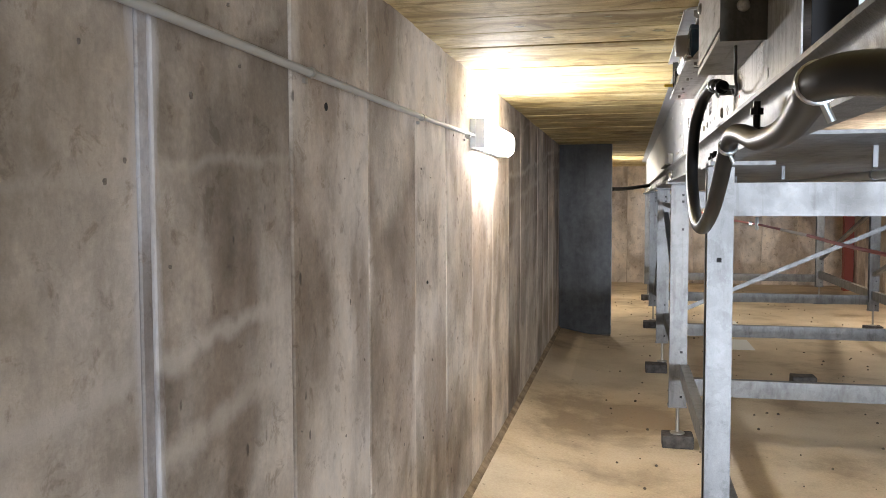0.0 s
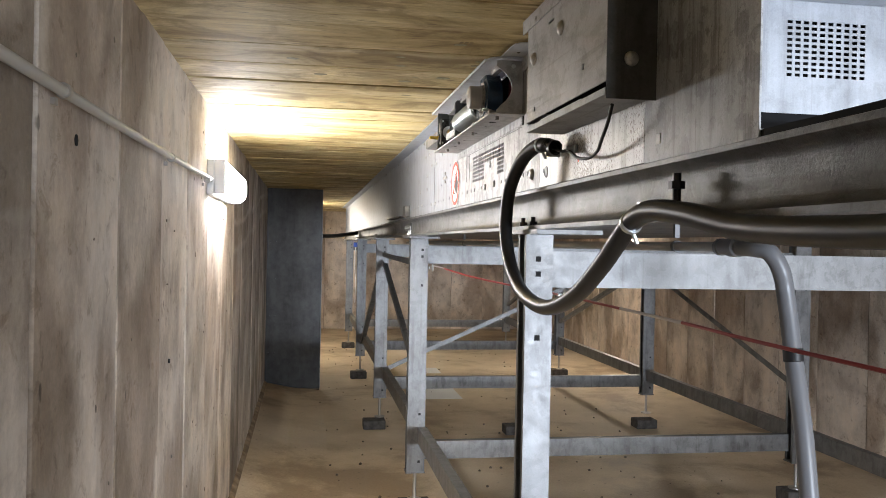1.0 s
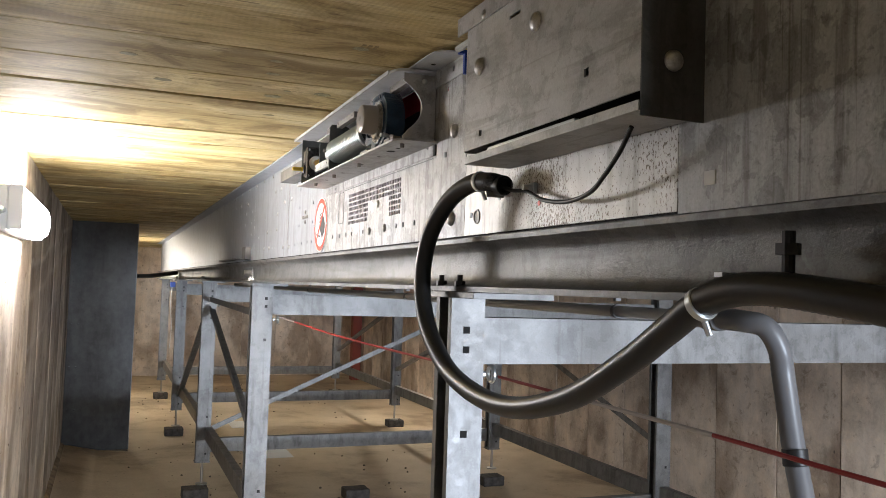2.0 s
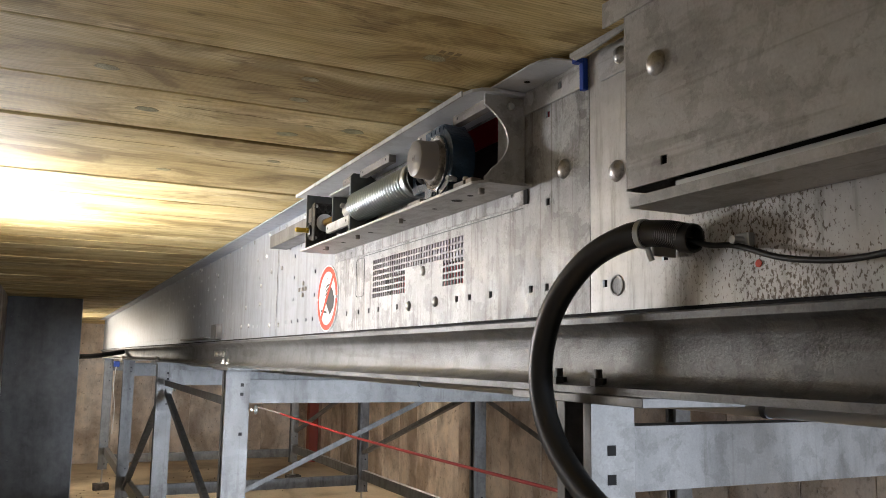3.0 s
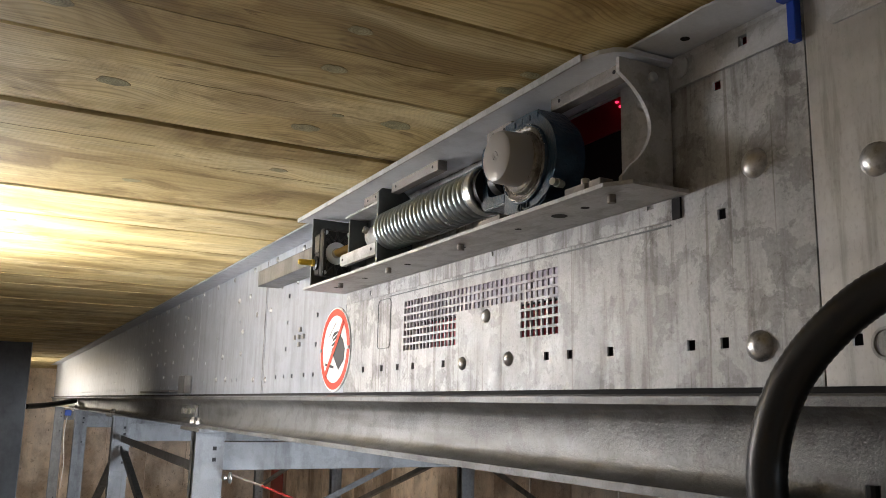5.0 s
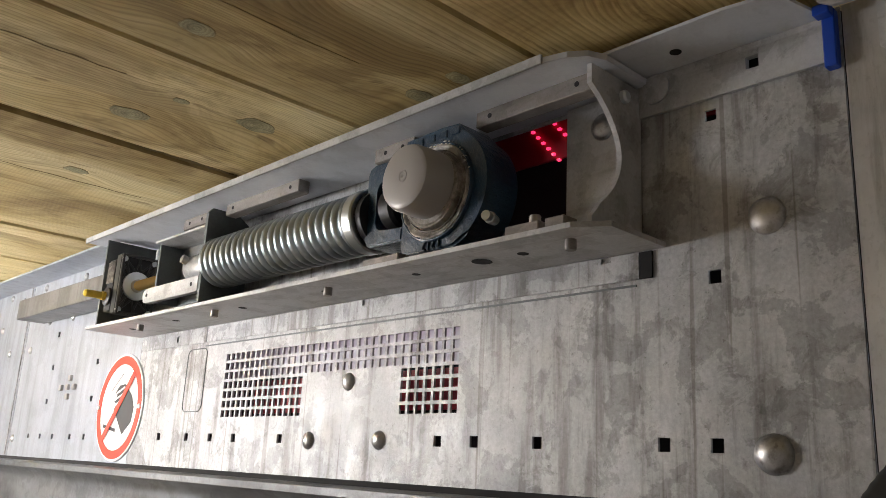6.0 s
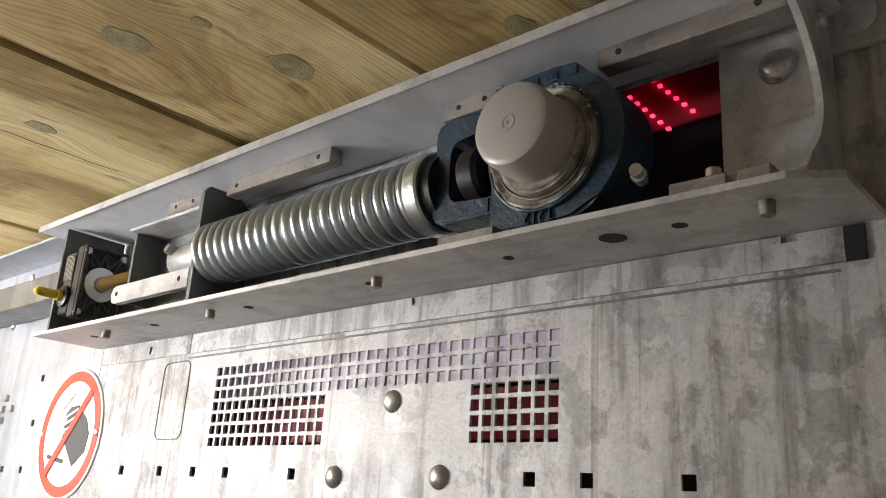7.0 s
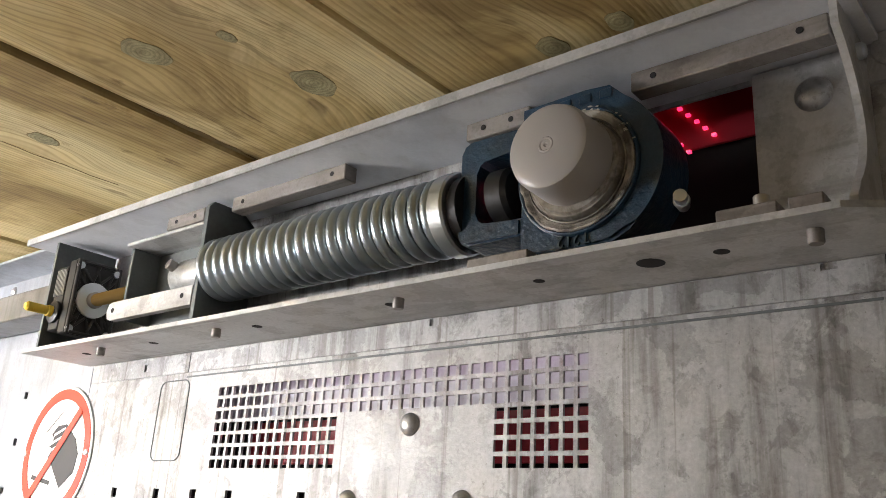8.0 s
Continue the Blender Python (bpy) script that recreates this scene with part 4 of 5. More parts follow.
def letters(text, at, size, mat, name, parent, label):
    cu = bpy.data.curves.new(name, "FONT")
    cu.body, cu.size, cu.extrude, cu.align_x, cu.align_y = text, size, 0.0012, "CENTER", "CENTER"
    tmp = bpy.data.objects.new(name, cu)
    scene.collection.objects.link(tmp)
    me = bpy.data.meshes.new_from_object(tmp.evaluated_get(bpy.context.evaluated_depsgraph_get()))
    bpy.data.objects.remove(tmp)
    bm = bmesh.new()
    bm.from_mesh(me)
    bpy.data.meshes.remove(me)
    bmesh.ops.transform(bm, verts=bm.verts, matrix=at)
    return sub(name, bm, mat, parent, label)


# the type number stands upside down on the casting
letters("T212", pose(hx - 0.0012, 3.190, 1.7125, 90, 180, -90), 0.0145, M["cast_highlight"], "raised_lettering", house, "raised cast type number")
bm = bmesh.new()
for i in range(4):
    box(bm, hx - 0.0015, hx + 0.001, 3.155 + 0.019 * i, 3.167 + 0.019 * i, 1.830, 1.839, bevel=0.001)
sub("raised_marks", bm, M["blue_cast"], house)

# spring, collars, rod, clevis
ax, az = 0.238, 1.768
bm = bmesh.new()
turns, n = 23, 36
way = [Vector((ax + 0.0318 * math.cos(2 * math.pi * i / n), 3.688 - 0.356 * i / (turns * n), az + 0.0318 * math.sin(2 * math.pi * i / n))) for i in range(turns * n + 1)]
tube(bm, way, 0.0068, 10)
sub("spring", bm, M["spring"], tu, "blue-grey steel compression spring", smooth=True)
sub("inner_tube", one_rod((ax, 3.69, az), (ax, 3.32, az), 0.0235, 20), M["dark_plate"], tu, smooth=True)
sub("collar", lathe(bmesh.new(), [(0, 0.040), (0.014, 0.040), (0.016, 0.038)], (ax, 3.333, az), (0, -1, 0), 32), M["zinc"], tu, smooth=True)
sub("collar", lathe(bmesh.new(), [(0, 0.034), (0.010, 0.034)], (ax, 3.3155, az), (0, -1, 0), 32), M["black_bolt"], tu, smooth=True)
pts = [(0.213, 1.706), (0.220, 1.697), (0.287, 1.697), (0.287, 1.835), (0.262, 1.852), (0.220, 1.852), (0.213, 1.844)]
sub("spring_plate", prism(bmesh.new(), pts, "y", 3.692, 3.699), M["dark_plate"], tu, "dark grey-green spring plate")
sub("shaft", lathe(bmesh.new(), [(0, 0.0225), (0.062, 0.0225), (0.066, 0.0195)], (ax, 3.70, az), (0, 1, 0), 28), M["zinc_dull"], tu, smooth=True)
bm = lathe(bmesh.new(), [(0, 0.007), (0.010, 0.007), (0.011, 0.005)], (ax - 0.019, 3.754, az + 0.009), (-1, 0.15, 0.35), 14)
sub("set_screw", bm, M["bolt"], tu, smooth=True)
clev = sub("clevis", one_box(0.222, 0.284, 3.862, 3.868, 1.724, 1.822, bevel=0.001), M["dark_plate"], tu, "steel clevis bracket")
pts = [(3.7005, 1.7225), (3.876, 1.7225), (3.883, 1.7255), (3.8865, 1.7345), (3.883, 1.7435), (3.876, 1.7465), (3.7005, 1.7465)]
arm = sub("arm", prism(bmesh.new(), pts, "x", 0.2125, 0.2215), M["plate"], clev)
for y in (3.872, 3.72):
    sub("hole", one_rod((0.2120, y, 1.7355), (0.2130, y, 1.7355), 0.0032, 12), M["void"], arm)
sub("arm", one_box(0.2135, 0.284, 3.7005, 3.868, 1.8225, 1.827, bevel=0.001), M["plate"], clev)
sub("back_plate", one_box(0.262, 0.266, 3.7005, 3.8615, 1.724, 1.822), M["dark_plate"], clev)
sub("nut", hexa(bmesh.new(), (0.2619, 3.795, az), (-1, 0, 0), 0.0135, 0.012), M["bolt"], clev)
sub("nut_core", one_rod((0.2500, 3.795, az), (0.2470, 3.795, az), 0.0075, 14), M["black_bolt"], clev)
way = [Vector((ax, 3.869 + 0.107 * i / 84, az)) for i in range(85)]
sub("threaded_rod", tube(bmesh.new(), way, 0.0090, 14, 0.0013), M["brass"], tu, "brass-coloured threaded rod", smooth=False)
# gear box
gear = sub("gear_box", one_box(0.206, 0.272, 3.979, 3.999, 1.716, 1.822, bevel=0.002), M["black"], tu, "black plastic gear box with a web pattern")
for k in range(14):
    # slanted ribs that cross into triangles round the flange
    a = 2 * math.pi * k / 14
    for tilt in (-0.26, 0.26):
        p0 = (ax + 0.026 * math.cos(a), 3.9775, az + 0.026 * math.sin(a))
        bx, bz = ax + 0.064 * math.cos(a + tilt), az + 0.064 * math.sin(a + tilt)
        p1 = (min(max(bx, 0.2085), 0.2695), 3.9775, min(max(bz, 1.7185), 1.8195))
        sub("web", one_rod(p0, p1, 0.0021, 6), M["web"], gear)
for a, b, c, d in ((0.206, 0.2105, 1.716, 1.822), (0.2675, 0.272, 1.716, 1.822), (0.2107, 0.2673, 1.716, 1.7205), (0.2107, 0.2673, 1.8175, 1.822)):
    sub("rim", one_box(a, b, 3.9735, 3.9788, c, d, bevel=0.001), M["web"], gear)
sub("disc", lathe(bmesh.new(), [(0, 0.025), (0.004, 0.025), (0.0045, 0.024)], (ax, 3.979, az), (0, -1, 0), 32), M["zinc"], gear, "bright round flange", smooth=True)
sub("hub", lathe(bmesh.new(), [(0, 0.0115), (0.006, 0.0115), (0.007, 0.009)], (ax, 3.975, az), (0, -1, 0), 20), M["bolt"], gear, smooth=True)
for dx, dz in ((-0.027, 0.045), (0.027, 0.045), (-0.027, -0.045), (0.027, -0.045)):
    sub("screw", one_rod((ax + dx, 3.979, az + dz), (ax + dx, 3.974, az + dz), 0.005, 10), M["zinc"], gear, smooth=True)
bm = bmesh.new()
for i in range(7):
    box(bm, 0.2040, 0.2058, 4.001 + 0.0040 * i, 4.0022 + 0.0040 * i, 1.772, 1.810)
sub("rib", bm, M["bolt"], gear, "grey cooling ribs")
sub("body", one_box(0.206, 0.262, 3.9995, 4.029, 1.722, 1.815, bevel=0.002), M["black"], gear)
sub("shaft_stub", lathe(bmesh.new(), [(0, 0.008), (0.012, 0.008), (0.013, 0.0065), (0.040, 0.0065), (0.043, 0.004)], (0.206, 4.013, 1.748), (-1, 0, 0), 16), M["yellow"], gear, "yellow shaft stub", smooth=True)
sub("seat_ring", lathe(bmesh.new(), [(0, 0.016), (0.004, 0.016), (0.006, 0.012)], (0.2055, 4.013, 1.748), (-1, 0, 0), 22), M["black_bolt"], gear, smooth=True)
sub("mount_plate", one_box(0.200, 0.290, 4.032, 4.037, 1.697, 1.853), M["dark_plate"], tu, "dark mounting plate")
sub("cable_duct", one_box(0.228, 0.290, 4.06, 4.575, 1.762, 1.806, bevel=0.002), M["steel"], tu, "small galvanised cable duct")

# ---- prohibition sign ----
sign = thing("prohibition_sign", (SKIN_X, 4.103, 1.566), "round red and white do-not-touch sign", "sign")
SY, SZ, SR = 4.103, 1.566, 0.098
sub("disc", lathe(bmesh.new(), [(0, SR), (0.0022, SR), (0.0026, SR - 0.001)], (SKIN_X - 0.0003, SY, SZ), (-1, 0, 0), 56), M["white"], sign)


def ring(r0, r1, x):
    bm = lathe(bmesh.new(), [(0, r1), (0.0006, r1), (0.0006, r0), (0, r0)], (x, SY, SZ), (-1, 0, 0), 64)
    bmesh.ops.delete(bm, geom=[f for f in bm.faces if len(f.verts) > 4], context="FACES_ONLY")
    return bm


sub("red_ring", ring(SR * 0.80, SR * 0.955, SKIN_X - 0.0030), M["red"], sign)


def flat(pts, x, thick=0.0006):
    return prism(bmesh.new(), [(SY + SR * u, SZ + SR * w) for u, w in pts], "x", x, x - thick)


# hand and edges, as plain shapes
sub("pictogram", flat([(-0.62, -0.28), (-0.30, -0.50), (0.02, -0.20), (0.20, -0.06), (0.10, 0.06), (0.22, 0.10), (0.12, 0.22), (0.20, 0.28), (0.06, 0.40), (-0.18, 0.42), (-0.52, 0.20), (-0.66, -0.02)], SKIN_X - 0.0030), M["sign_dark"], sign)
sub("pictogram_bar", flat([(0.58, -0.32), (0.58, -0.38), (0.02, -0.46), (0.02, -0.40)], SKIN_X - 0.0030), M["sign_dark"], sign)
sub("pictogram_bar", flat([(0.36, 0.34), (0.40, 0.30), (0.00, 0.60), (-0.04, 0.64)], SKIN_X - 0.0030), M["sign_dark"], sign)
for k in range(3):
    u = 0.10 - 0.07 * k
    sub("pictogram_gap", flat([(u + 0.16, -0.02 + 0.13 * k), (u + 0.18, 0.02 + 0.13 * k), (u - 0.14, 0.12 + 0.13 * k), (u - 0.15, 0.09 + 0.13 * k)], SKIN_X - 0.0037, 0.0004), M["white"], sign)
sub("red_bar", flat([(-0.50, 0.66), (-0.60, 0.58), (0.50, -0.66), (0.60, -0.58)], SKIN_X - 0.0042), M["red"], sign)
for d in (-0.9, 0.9):
    sub("screw", lathe(bmesh.new(), [(0, 0.0045), (0.003, 0.004), (0.004, 0.001)], (SKIN_X - 0.003, SY + d * SR, SZ), (-1, 0, 0), 12), M["zinc"], sign, smooth=True)


# ---- frames under the machine ----
def channel(bm, x0, x1, y0, y1, z0, z1, t=0.005):
    """An upright channel, open towards -x, with small lips."""
    lip = 0.019
    pts = [(x0, y0), (x1, y0), (x1, y1), (x0, y1), (x0, y1 - lip), (x0 + t, y1 - lip), (x0 + t, y1 - t), (x1 - t, y1 - t), (x1 - t, y0 + t), (x0 + t, y0 + t), (x0 + t, y0 + lip), (x0, y0 + lip)]
    return prism(bm, pts, "z", z0, z1)


XR = 2.74
POST_LO, POST_HI = -0.04, 1.335
for i, fy in enumerate(FRAMES):
    f = thing("support_frame", (1.5, fy, FLOOR), "galvanised steel frame with two channel posts and cross beams", "frame", "frames under the walkway")
    for x0, width, py in ((0.241 if i == 1 else 0.27, 0.074 if i == 1 else 0.105, fy - 0.083 if i == 1 else fy), (XR, 0.105, fy)):
        post = sub("post", channel(bmesh.new(), x0, x0 + width, py, py + 0.085, POST_LO, POST_HI), M["steel"], f)
        hx = x0 + (0.027 if i == 1 and x0 < 1 else 0.064)
        for z in (1.270, 1.230, 1.06, 0.30, 0.02):
            sub("hole", one_box(hx, hx + 0.014, py - 0.0012, py + 0.001, z - 0.007, z + 0.007), M["void"], post)
        fx = x0 + width * 0.52
        sub("foot_plate", one_box(x0 - 0.006, x0 + width + 0.003, py - 0.006, py + 0.09, POST_LO - 0.008, POST_LO), M["steel"], post)
        sub("foot_rod", one_rod((fx, py + 0.045, FLOOR + 0.09), (fx, py + 0.045, POST_LO - 0.009), 0.011, 12), M["bolt"], post, smooth=True)
        sub("foot_disc", lathe(bmesh.new(), [(0, 0.045), (0.008, 0.045), (0.012, 0.02)], (fx, py + 0.045, FLOOR + 0.0805), (0, 0, 1), 22), M["bolt"], post, smooth=True)
        if x0 < 1:
            sub("head_plate", one_box(0.236, 0.41, fy - 0.20, fy + 0.125, POST_HI, POST_HI + 0.0125, bevel=0.001), M["steel"], post)
            for by in (-0.10, 0.0):
                bm = hexa(bmesh.new(), (0.2595, fy - 0.02 + by + 0.045, 1.3585), (0, 0, 1), 0.0115, 0.011)
                rod(bm, (0.2595, fy - 0.02 + by + 0.045, 1.369), (0.2595, fy - 0.02 + by + 0.045, 1.382), 0.006, 10)
                sub("bolt", bm, M["black_bolt"] if i < 2 else M["bolt"], post)
    bm = bmesh.new()
    prism(bm, [(fy + 0.045, 1.188), (fy + 0.10, 1.188), (fy + 0.10, 1.193), (fy + 0.05, 1.194), (fy + 0.05, 1.285), (fy + 0.10, 1.286), (fy + 0.10, 1.291), (fy + 0.045, 1.291)], "x", 0.316 if i == 1 else 0.376, XR)
    sub("cross_beam", bm, M["steel"], f)
    bm = bmesh.new()
    prism(bm, [(fy + 0.045, 0.022), (fy + 0.095, 0.022), (fy + 0.095, 0.027), (fy + 0.05, 0.028), (fy + 0.05, 0.122), (fy + 0.095, 0.123), (fy + 0.095, 0.128), (fy + 0.045, 0.128)], "x", 0.316 if i == 1 else 0.376, XR)
    sub("cross_rail", bm, M["steel"], f)

# long rails and braces between the frames
for x, rz in ((0.335, 0.125), (2.77, 0.085)):
    for a, b in zip(FRAMES, FRAMES[1:]):
        bm = prism(bmesh.new(), [(x, rz), (x + 0.005, rz), (x + 0.005, rz + 0.095), (x + 0.05, rz + 0.095), (x + 0.05, rz + 0.10), (x, rz + 0.10)], "y", a + 0.087, b - 0.002)
        tagged(part("long_rail", bm, M["steel"]), "galvanised steel angle rail between two frame posts", "rail", "rails between frames")


def brace(a, b, w=0.045):
    a, b = Vector(a), Vector(b)
    d = b - a
    bm = bmesh.new()
    box(bm, -w / 2, w / 2, -0.0025, 0.0025, 0, d.length)
    box(bm, -w / 2, -w / 2 + 0.005, 0.003, 0.035, 0, d.length)
    bmesh.ops.transform(bm, verts=bm.verts, matrix=Matrix.Translation(a) @ d.to_track_quat("Z", "Y").to_matrix().to_4x4())
    return tagged(part("brace", bm, M["steel"]), "thin galvanised diagonal brace bolted between frames", "brace", "diagonal braces")


brace((0.34, 7.80, 1.13), (0.34, 5.55, 0.50))
brace((0.34, 7.80, 1.19), (0.34, 5.55, 1.17))
brace((0.34, 10.5, 0.10), (0.34, 7.95, 1.15))
brace((0.36, 7.93, 0.17), (2.60, 7.93, 1.18))
brace((2.78, 10.5, 0.36), (2.78, 7.95, 1.10))
brace((2.78, 7.80, 1.10), (2.78, 5.55, 0.45))
brace((2.80, 13.3, 0.36), (2.80, 10.7, 1.10))

# blocks under the feet
for x, y in ((0.279, 2.762), (0.325, 5.485), (0.27, 7.80), (0.30, 10.5), (0.32, 13.38), (2.795, 2.85), (2.795, 5.485), (2.68, 7.65), (2.80, 10.6), (2.80, 13.38), (1.45, 7.5)):
    b = thing("foot_block", (x, y, FLOOR), "dark rough foot block on the dusty floor", "block", "blocks under the feet")
    q = rng.uniform(-0.02, 0.02)
    sub("block", one_box(x - 0.095, x + 0.095, y - 0.075, y + 0.075, FLOOR, FLOOR + 0.078, bevel=0.006), M["block"], b)

# ---- lamps ----
def wall_lamp(x, y0, y1, z, side, mat, group):
    """A bulkhead lamp on a wall; side +1 when it looks towards +x."""
    lamp = thing("wall_lamp", (x, (y0 + y1) / 2, z), "white bulkhead lamp with a glowing rounded diffuser", "lamp", group)
    sub("base", one_box(*sorted((x, x + side * 0.035)), y0, y1, z - 0.075, z + 0.075, bevel=0.006), M["white"], lamp)
    bm = bmesh.new()
    pts = [(0.036, -0.070), (0.075, -0.068), (0.098, -0.050), (0.106, -0.02), (0.106, 0.02), (0.098, 0.050), (0.075, 0.068), (0.036, 0.070)]
    prism(bm, [(x + side * u, z + w) for u, w in pts], "y", y0 + 0.012, y1 - 0.012)
    sub("diffuser", bm, mat, lamp, "glowing opal diffuser", smooth=True)
    grown = [(0.0355, -0.074), (0.078, -0.072), (0.078, 0.072), (0.0355, 0.074)]
    for a, b in ((y0, y0 + 0.0115), (y1 - 0.0115, y1)):
        sub("end_cap", prism(bmesh.new(), [(x + side * u, z + w) for u, w in grown], "y", a, b), M["white"], lamp)
    return lamp


wall_lamp(WALL_L, 4.20, 5.10, 1.572, 1, M["lamp"], "wall lamps")
wall_lamp(WALL_L, 12.6, 13.3, 1.572, 1, M["lamp_far"], "wall lamps")
wall_lamp(WALL_R, 10.4, 11.1, 1.60, -1, M["lamp_far"], "wall lamps")

hatch = bpy.data.lights.new("daylight_opening", "AREA")
hatch.shape, hatch.size, hatch.size_y, hatch.energy, hatch.color = "RECTANGLE", 4.0, 2.0, HATCH_POWER, (0.86, 0.925, 1.0)
ob = new("daylight_opening", hatch)
ob.matrix_world = look((3.3, -7.0, 0.95), (1.0, 3.0, 0.8))

# unseen fill lamp, added to brighten the lining behind the vents
inner = bpy.data.lights.new("vent_fill_light", "AREA")
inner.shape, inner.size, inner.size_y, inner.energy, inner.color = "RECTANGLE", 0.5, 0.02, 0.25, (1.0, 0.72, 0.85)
ob = new("vent_fill_light", inner)
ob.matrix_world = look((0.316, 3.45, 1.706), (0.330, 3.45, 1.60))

low = bpy.data.lights.new("low_daylight", "AREA")
low.shape, low.size, low.size_y, low.energy, low.color = "RECTANGLE", 1.4, 0.5, 80.0, (0.70, 0.81, 1.0)
low.spread = radians(95)
ob = new("low_daylight", low)
ob.matrix_world = look((2.2, -2.61, 0.15), (2.7, 4.0, 0.45))

# ---- conduit along the wall ----
con = thing("wall_conduit", (WALL_L, 2.0, 1.545), "thin grey steel conduit clipped along the concrete wall", "conduit")
way = spline([(WALL_L + 0.022, -2.5, 1.53), (WALL_L + 0.022, 0.0, 1.545), (WALL_L + 0.021, 2.03, 1.545), (WALL_L + 0.022, 3.15, 1.548), (WALL_L + 0.022, 4.19, 1.560)], 4)
sub("pipe", tube(bmesh.new(), way, 0.0098, 12), M["pvc"], con, smooth=True)
for y in (-0.2, 0.95, 2.034, 3.145, 4.05):
    bm = lathe(bmesh.new(), [(-0.007, 0.0135), (0.007, 0.0135)], (WALL_L + 0.0215, y, 1.546), (0, 1, 0), 14)
    box(bm, WALL_L + 0.001, WALL_L + 0.01, y - 0.008, y + 0.008, 1.522, 1.534)
    sub("clip", bm, M["bolt"], con)
# tie hole in the wall
for y, z in ((2.186, 1.482), (3.3, 0.92)):
    tagged(part("trim", one_rod((WALL_L - 0.004, y, z), (WALL_L + 0.0035, y, z), 0.011 if y == 2.186 else 0.007, 12), M["void"]), "dark tie hole in the concrete", "hole", kind="structure")

# ---- flexible hose looping down from the panel ----
hose = thing("flexible_hose", (0.21, 2.4, 1.2), "dark flexible conduit hanging in a loop from the walkway", "hose")
pts = [(0.254, 2.535, 1.547), (0.248, 2.575, 1.556), (0.236, 2.63, 1.556), (0.220, 2.70, 1.528), (0.205, 2.762, 1.46), (0.20, 2.783, 1.37), (0.198, 2.742, 1.280), (0.197, 2.63, 1.205), (0.196, 2.48, 1.171), (0.197, 2.33, 1.171), (0.20, 2.17, 1.209), (0.203, 2.04, 1.270), (0.204, 1.96, 1.316), (0.206, 1.895, 1.352), (0.208, 1.82, 1.364), (0.21, 1.70, 1.354), (0.211, 1.55, 1.333), (0.206, 1.36, 1.325), (0.198, 1.20, 1.325), (0.18, 1.0, 1.335), (0.168, 0.90, 1.338), (0.195, 0.79, 1.328), (0.28, 0.62, 1.28), (0.42, 0.25, 1.12), (0.55, -0.5, 0.9)]
way = spline(pts, 26)
sub("tube", tube(bmesh.new(), way, 0.0178, 14, 0.0006), M["hose"], hose, smooth=True)
sub("mouth", lathe(bmesh.new(), [(0, 0.0180), (0.016, 0.0186), (0.019, 0.0178), (0.019, 0.0145), (0.004, 0.0138), (0.0035, 0.0005)], (0.2545, 2.540, 1.546), (0.12, -1, -0.12), 24), M["hose"], hose, smooth=True)
for c, d in (((0.243, 2.600, 1.558), (-0.22, 1, 0.03)), ((0.2055, 1.908, 1.3455), (0.02, -1, 0.5)), ((0.168, 0.905, 1.338), (0.0, -1, 0.0))):
    clamp = sub("clamp", lathe(bmesh.new(), [(-0.0045, 0.0186), (-0.004, 0.0196), (0.004, 0.0196), (0.0045, 0.0186)], c, d, 22), M["zinc"], hose, "bright hose clamp", smooth=True)
    sub("clamp_bolt", one_rod((c[0] + 0.004, c[1], c[2] - 0.016), (c[0] + 0.012, c[1], c[2] - 0.034), 0.0038, 10), M["zinc"], clamp)
sub("bracket", one_box(0.256, 0.292, 2.596, 2.600, 1.530, 1.545), M["bolt"], hose)
# beam clamp that carries the hose
bc = thing("beam_clamp", (0.25, 1.83, 1.36), "black beam clamp bolted to the chord's flange", "clamp")
sub("jaw", one_box(0.225, 0.270, 1.80, 1.87, 1.3595, 1.375, bevel=0.002), M["black_bolt"], bc)
bm = one_rod((0.248, 1.825, 1.376), (0.248, 1.825, 1.425), 0.007, 10)
hexa(bm, (0.248, 1.825, 1.40), (0, 0, 1), 0.013, 0.012)
sub("bolt", bm, M["black_bolt"], bc)
sub("strap", one_box(0.210, 0.246, 1.88, 1.893, 1.376, 1.381), M["zinc"], bc)

# thin cable from the box into the hose
cab = thing("thin_cable", (0.27, 2.3, 1.55), "thin black cable from the control box into the hose", "cable")
way = spline([(0.24, 2.10, 1.579), (0.245, 2.135, 1.550), (0.25, 2.183, 1.521), (0.26, 2.236, 1.504), (0.268, 2.315, 1.498), (0.272, 2.40, 1.508), (0.276, 2.472, 1.530), (0.265, 2.505, 1.534), (0.255, 2.535, 1.544)], 8)
sub("cable", tube(bmesh.new(), way, 0.0036, 10), M["cable"], cab, smooth=True)
bm = one_box(0.284, 0.293, 2.462, 2.482, 1.526, 1.546, bevel=0.001)
rod(bm, (0.268, 2.472, 1.537), (0.292, 2.472, 1.537), 0.005, 10)
sub("cable_clip", bm, M["zinc"], cab)

# ---- pipe under the chord and the drop hose ----
pipe = thing("water_pipe", (0.735, 3.5, 1.322), "pale grey plastic pipe with a coupling under the walkway", "pipe")
sub("pipe", one_rod((0.735, 2.58, 1.311), (0.735, 9.5, 1.320), 0.0135, 16), M["pvc"], pipe, smooth=True)
sub("coupling", lathe(bmesh.new(), [(0, 0.014), (0.001, 0.022), (0.018, 0.0225), (0.020, 0.0175), (0.026, 0.0175), (0.027, 0.021), (0.075, 0.021), (0.077, 0.0245), (0.125, 0.0245), (0.128, 0.018), (0.14, 0.017)], (0.735, 2.61, 1.311), (-0.12, -1, 0), 22), M["hose_grey"], pipe, smooth=True)
